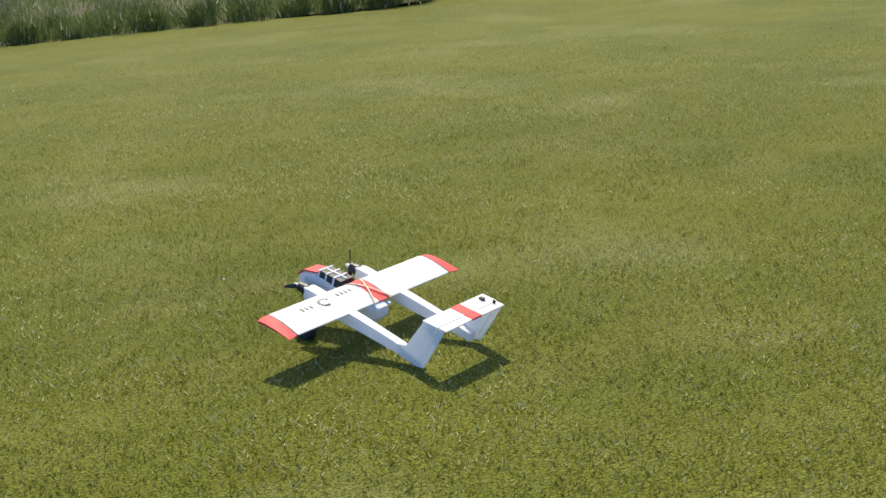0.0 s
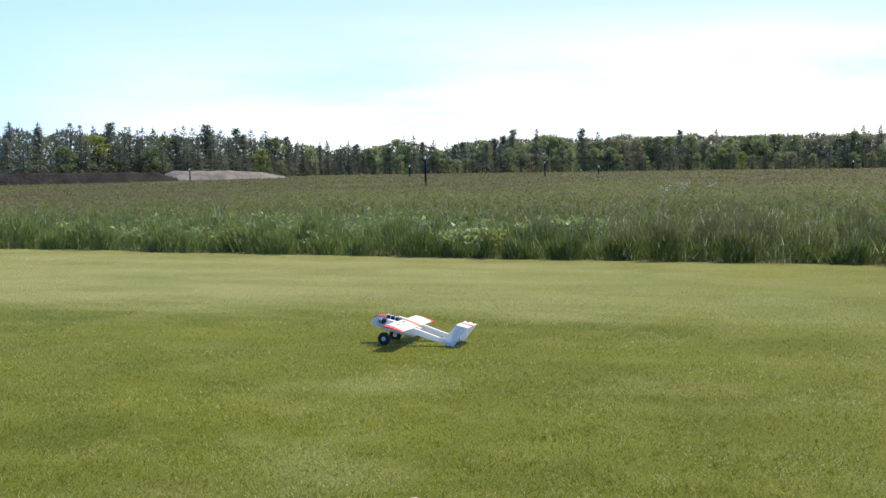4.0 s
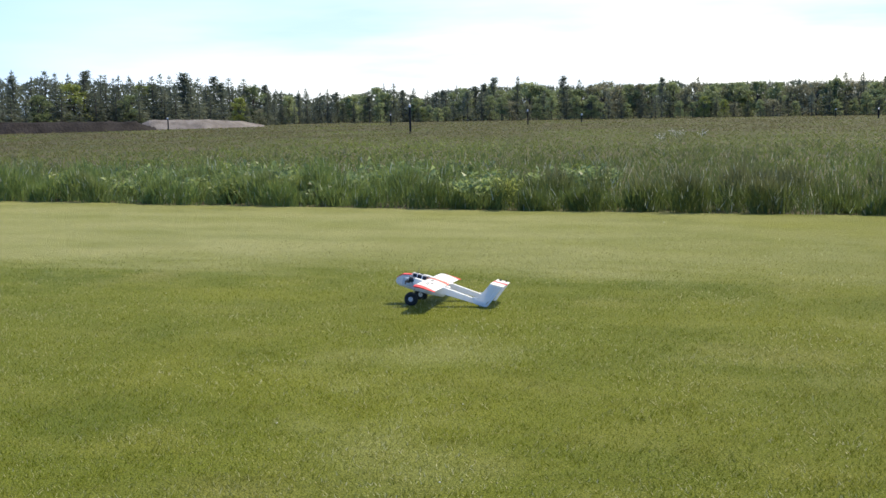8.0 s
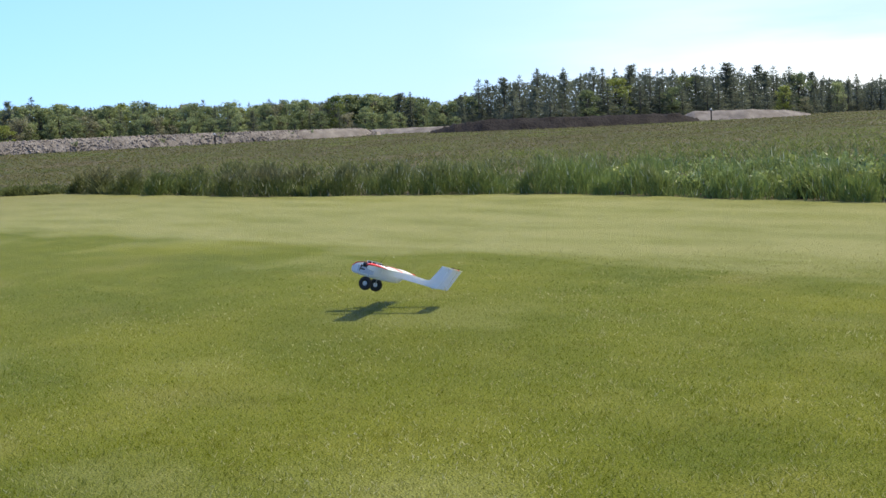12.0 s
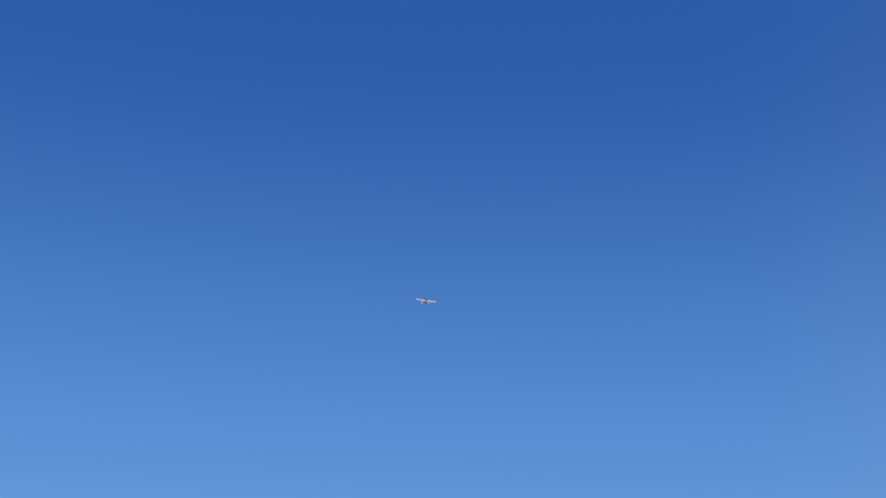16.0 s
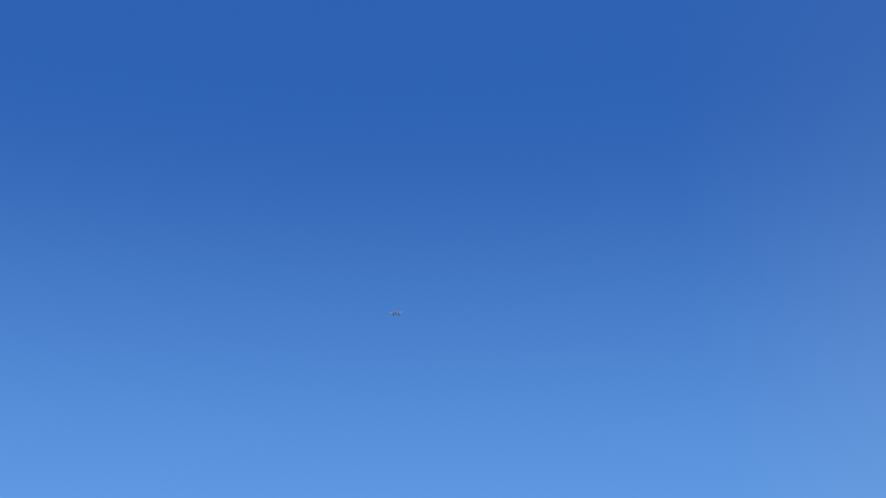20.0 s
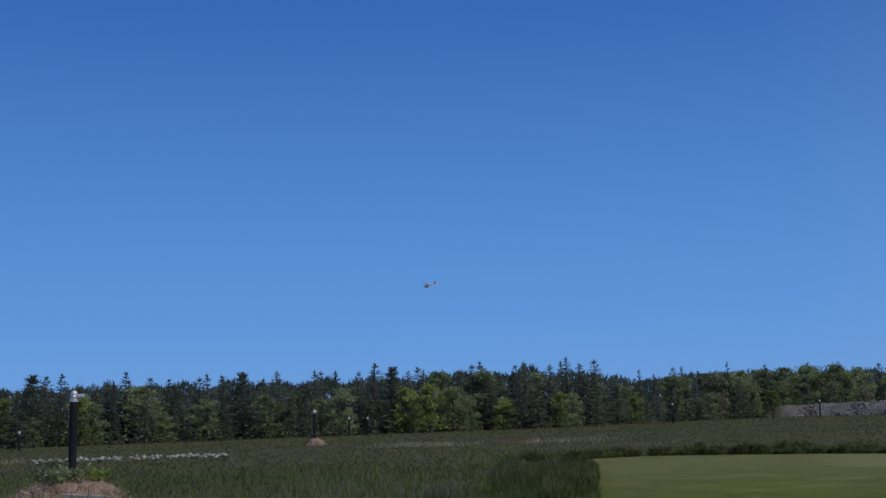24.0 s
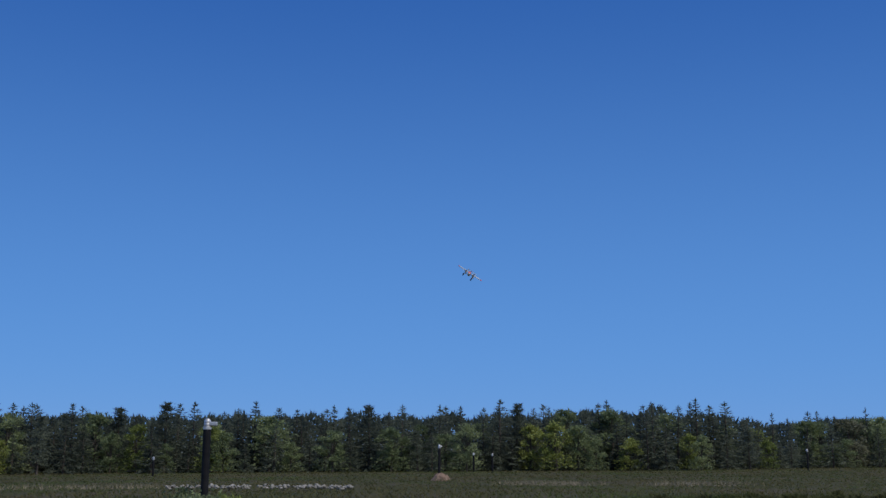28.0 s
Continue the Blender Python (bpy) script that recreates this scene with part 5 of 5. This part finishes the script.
        for k in range(6):
            c = (0.0165 * s, 0.013 * math.cos(k * math.pi / 3), 0.013 * math.sin(k * math.pi / 3))
            tube(bm, (c[0] - 0.001, c[1], c[2]), (c[0] + 0.001, c[1], c[2]), 0.003, 0.003, 8)
        part("hub_holes", bm, BLACK, wheel, "ring of dark hub holes")
        wheel.location = (s * 0.17, 0, 0)
        wheels.append((wheel, s * 0.17))
        # two-bladed propeller
        bm = bmesh.new()
        for d in (1, -1):
            loft(bm, [[(d * r, y * d + dy, z) for y, dy, z in ((0.004 * tw, 0, -w), (0.004 * tw + 0.002, 0, -w), (-0.004 * tw + 0.002, 0, w), (-0.004 * tw, 0, w))] for r, w, tw in ((0.006, 0.005, 1.6), (0.03, 0.008, 1.2), (0.06, 0.007, 0.7), (0.088, 0.004, 0.3))])
        prop = part("propeller", bm, BLACK, ob, "black two-bladed propeller")
        part("spinner", tube(bmesh.new(), (0, -0.008, 0), (0, 0.026, 0), 0.015, 0.004, 12), FOAM, prop, "white spinner cone")
        prop.location = (x, 0.070, 0.164)
        props.append((prop, x, s))
    tail = part("tailplane", plate(bmesh.new(), [(-0.180, -0.650), (0.180, -0.650), (0.180, -0.725), (-0.180, -0.725)], "z", 0.3005, 0.3075), FOAM, ob, "white tailplane across both fins")
    part("elevator", plate(bmesh.new(), [(-0.176, -0.728), (0.176, -0.728), (0.176, -0.765), (-0.176, -0.765)], "z", 0.3010, 0.3060), FOAM, tail, "white hinged elevator")
    part("tail_stripe", plate(bmesh.new(), [(-0.020, -0.6495), (0.035, -0.6495), (0.035, -0.7660), (-0.020, -0.7660)], "z", 0.3000, 0.3085), RED, tail, "red-orange tail band")
    part("servo", box(bmesh.new(), 0.128, -0.694, 0.307, 0.144, -0.672, 0.318, 0.002), BLACK, tail, "small black servo")
    part("control_horn", box(bmesh.new(), 0.150, -0.738, 0.305, 0.155, -0.726, 0.320), BLACK, tail)
    part("tail_skid", tube(bmesh.new(), (-0.172, -0.585, 0.106), (-0.172, -0.620, 0.090), 0.004, 0.003, 6), STEEL, ob)
    part("wing_peg", tube(bmesh.new(), (-0.030, -0.276, 0.152), (-0.030, -0.240, 0.152), 0.007, 0.007, 10), FOAM, ob, "rounded white dowel end")
    part("wing_peg", tube(bmesh.new(), (0.050, -0.276, 0.152), (0.050, -0.240, 0.152), 0.007, 0.007, 10), FOAM, ob, "rounded white dowel end")
    return ob, props, wheels


build_ground()
build_backdrop()
build_trees()
build_heaps()
build_posts()
build_fences()
build_weeds()
PLANE, PROPS, WHEELS = build_plane()
np.random.seed(7)
build_grass()

FLIGHT = [
    (0.00, pose(1.25, 3.87, 0.062, 11.9, -0.3, 44.0)),
    (0.50, pose(0.28, 4.68, 0.062, 11.2, 1.3, 52.1)),
    (1.00, pose(-0.78, 5.38, 0.062, 11.5, -0.3, 61.7)),
    (1.50, pose(-2.11, 6.08, 0.062, 13.5, 3.5, 69.5)),
    (2.00, pose(-3.30, 6.60, 0.062, 13.5, 1.5, 75.5)),
    (2.50, pose(-4.89, 6.91, 0.062, 13.5, 2.5, 93.0)),
    (3.00, pose(-6.47, 6.86, 0.062, 13.5, 2.5, 110.0)),
    (3.50, pose(-7.42, 6.53, 0.062, 13.5, 2.0, 121.0)),
    (4.20, pose(-7.85, 6.45, 0.062, 13.5, 2.0, 125.0)),
    (5.50, pose(-7.96, 6.43, 0.062, 13.5, 2.0, 126.0)),
    (8.00, pose(-7.93, 6.42, 0.062, 13.5, 2.0, 126.0)),
    (10.00, pose(-7.98, 6.44, 0.062, 13.5, 1.0, 125.0)),
    (10.50, pose(-8.34, 6.36, 0.062, 13.5, 1.0, 126.0)),
    (11.00, pose(-8.97, 5.81, 0.062, 12.5, 1.0, 135.0)),
    (11.20, pose(-9.32, 5.32, 0.062, 10.0, 1.0, 139.0)),
    (11.40, pose(-9.82, 4.78, 0.062, 6.5, 0.0, 143.0)),
    (11.60, pose(-10.38, 4.06, 0.062, 1.5, 0.0, 148.0)),
    (11.80, pose(-10.84, 2.98, 0.062, 1.0, 0.0, 156.0)),
    (12.00, pose(-11.39, 1.88, 0.243, 14.0, 11.0, 153.0)),
    (12.30, pose(-12.47, 0.04, 0.940, 17.0, 22.0, 148.0)),
    (12.50, pose(-13.05, -1.02, 1.478, 11.7, 28.0, 145.0)),
    (12.70, pose(-14.46, -2.27, 2.037, 9.5, 21.0, 144.0)),
    (13.00, pose(-16.81, -4.02, 2.457, 6.4, 8.0, 142.0)),
    (13.50, pose(-20.24, -7.23, 3.094, 4.0, 5.0, 138.0)),
    (15.50, pose(-38.96, -24.18, 9.783, 18.0, 9.0, 128.0)),
    (15.80, pose(-40.68, -26.45, 11.765, 24.0, 9.0, 124.0)),
    (16.00, pose(-42.61, -28.34, 13.671, 30.0, 7.0, 125.0)),
    (16.30, pose(-45.02, -30.68, 16.856, 32.0, 4.0, 126.0)),
    (16.60, pose(-47.93, -32.43, 19.517, 32.0, 18.0, 124.0)),
    (17.00, pose(-51.46, -36.00, 23.696, 28.0, 62.0, 118.0)),
    (17.30, pose(-53.00, -36.98, 24.567, 14.0, 80.0, 75.0)),
    (17.60, pose(-54.07, -38.86, 25.021, -5.0, 50.0, 20.0)),
    (18.00, pose(-56.07, -39.23, 25.827, 0.0, 25.0, 345.0)),
    (18.20, pose(-57.13, -39.66, 25.750, -4.0, -22.0, 340.0)),
    (18.40, pose(-58.18, -40.09, 25.556, -8.0, -70.0, 335.0)),
    (18.80, pose(-59.50, -40.72, 24.379, -8.0, -5.0, 325.0)),
    (19.00, pose(-59.82, -40.51, 24.060, -9.0, -45.0, 321.0)),
    (19.20, pose(-59.92, -40.48, 23.727, -10.0, -78.0, 318.0)),
    (19.60, pose(-60.39, -40.44, 22.529, -12.0, 5.0, 312.0)),
    (20.00, pose(-60.17, -39.50, 21.271, -12.0, 4.0, 308.0)),
    (20.30, pose(-60.24, -37.96, 20.432, -10.0, 3.0, 300.0)),
    (20.50, pose(-60.00, -36.66, 19.924, -8.0, 0.0, 292.0)),
    (22.50, pose(-66.99, -38.55, 16.406, -10.0, -70.0, 240.0)),
    (22.80, pose(-66.59, -39.80, 14.984, -16.0, -58.0, 240.0)),
    (23.00, pose(-66.10, -40.95, 13.800, -20.0, -48.0, 240.0)),
    (23.40, pose(-65.34, -42.62, 12.164, -15.0, -36.0, 240.0)),
    (24.00, pose(-62.26, -44.08, 9.904, -5.0, -10.0, 240.0)),
    (24.40, pose(-59.56, -44.53, 9.443, 0.0, -22.0, 248.0)),
    (24.80, pose(-56.91, -44.82, 8.562, -3.0, -31.0, 260.0)),
    (25.00, pose(-55.50, -44.99, 8.270, -4.0, -34.0, 268.0)),
    (25.40, pose(-52.74, -43.68, 8.111, -4.0, -24.0, 276.0)),
    (26.00, pose(-49.50, -41.29, 7.919, -6.0, -3.0, 296.0)),
    (26.40, pose(-47.26, -39.21, 8.410, -6.0, 26.0, 306.0)),
    (26.70, pose(-44.91, -37.27, 8.639, -5.0, 20.0, 308.0)),
    (27.00, pose(-42.42, -35.52, 8.665, -5.0, -3.0, 309.0)),
    (27.40, pose(-38.43, -32.45, 8.630, -4.0, -31.0, 309.0)),
    (27.70, pose(-35.48, -29.77, 8.272, -3.0, -34.0, 310.0)),
    (28.00, pose(-32.74, -26.85, 7.947, -3.0, -34.0, 311.0)),
]


def motions():
    walk(PLANE, FLIGHT)
    # propellers turn all the time, wheels by the ground that they roll over
    for prop, x, s in PROPS:
        walk(prop, [(k / 10, pose(x, 0.070, 0.164, 0, s * 77.0 * k + (85 if s > 0 else 15), 0)) for k in range(281)])
    roll, angle, rows = [], 0.0, []
    for (t0, m0), (t1, m1) in zip(FLIGHT, FLIGHT[1:]):
        roll.append((t0, t1, (m1.translation - m0.translation).length / (t1 - t0) if t1 <= 12.1 else 0.0))
    for k in range(0, 28 * FPS + 1):
        t = k / FPS
        speed = next((v for t0, t1, v in roll if t0 <= t < t1), 0.0)
        step = min(80.0, math.degrees(speed / FPS / 0.062))
        if step > 0.5 or k in (0, 28 * FPS) or (rows and rows[-1][1] != angle):
            rows.append((t, angle))
        angle += step if step > 0.5 else 0.0
    for wheel, x in WHEELS:
        walk(wheel, [(t, pose(x, 0, 0, -w, 0, 0)) for t, w in rows])


motions()
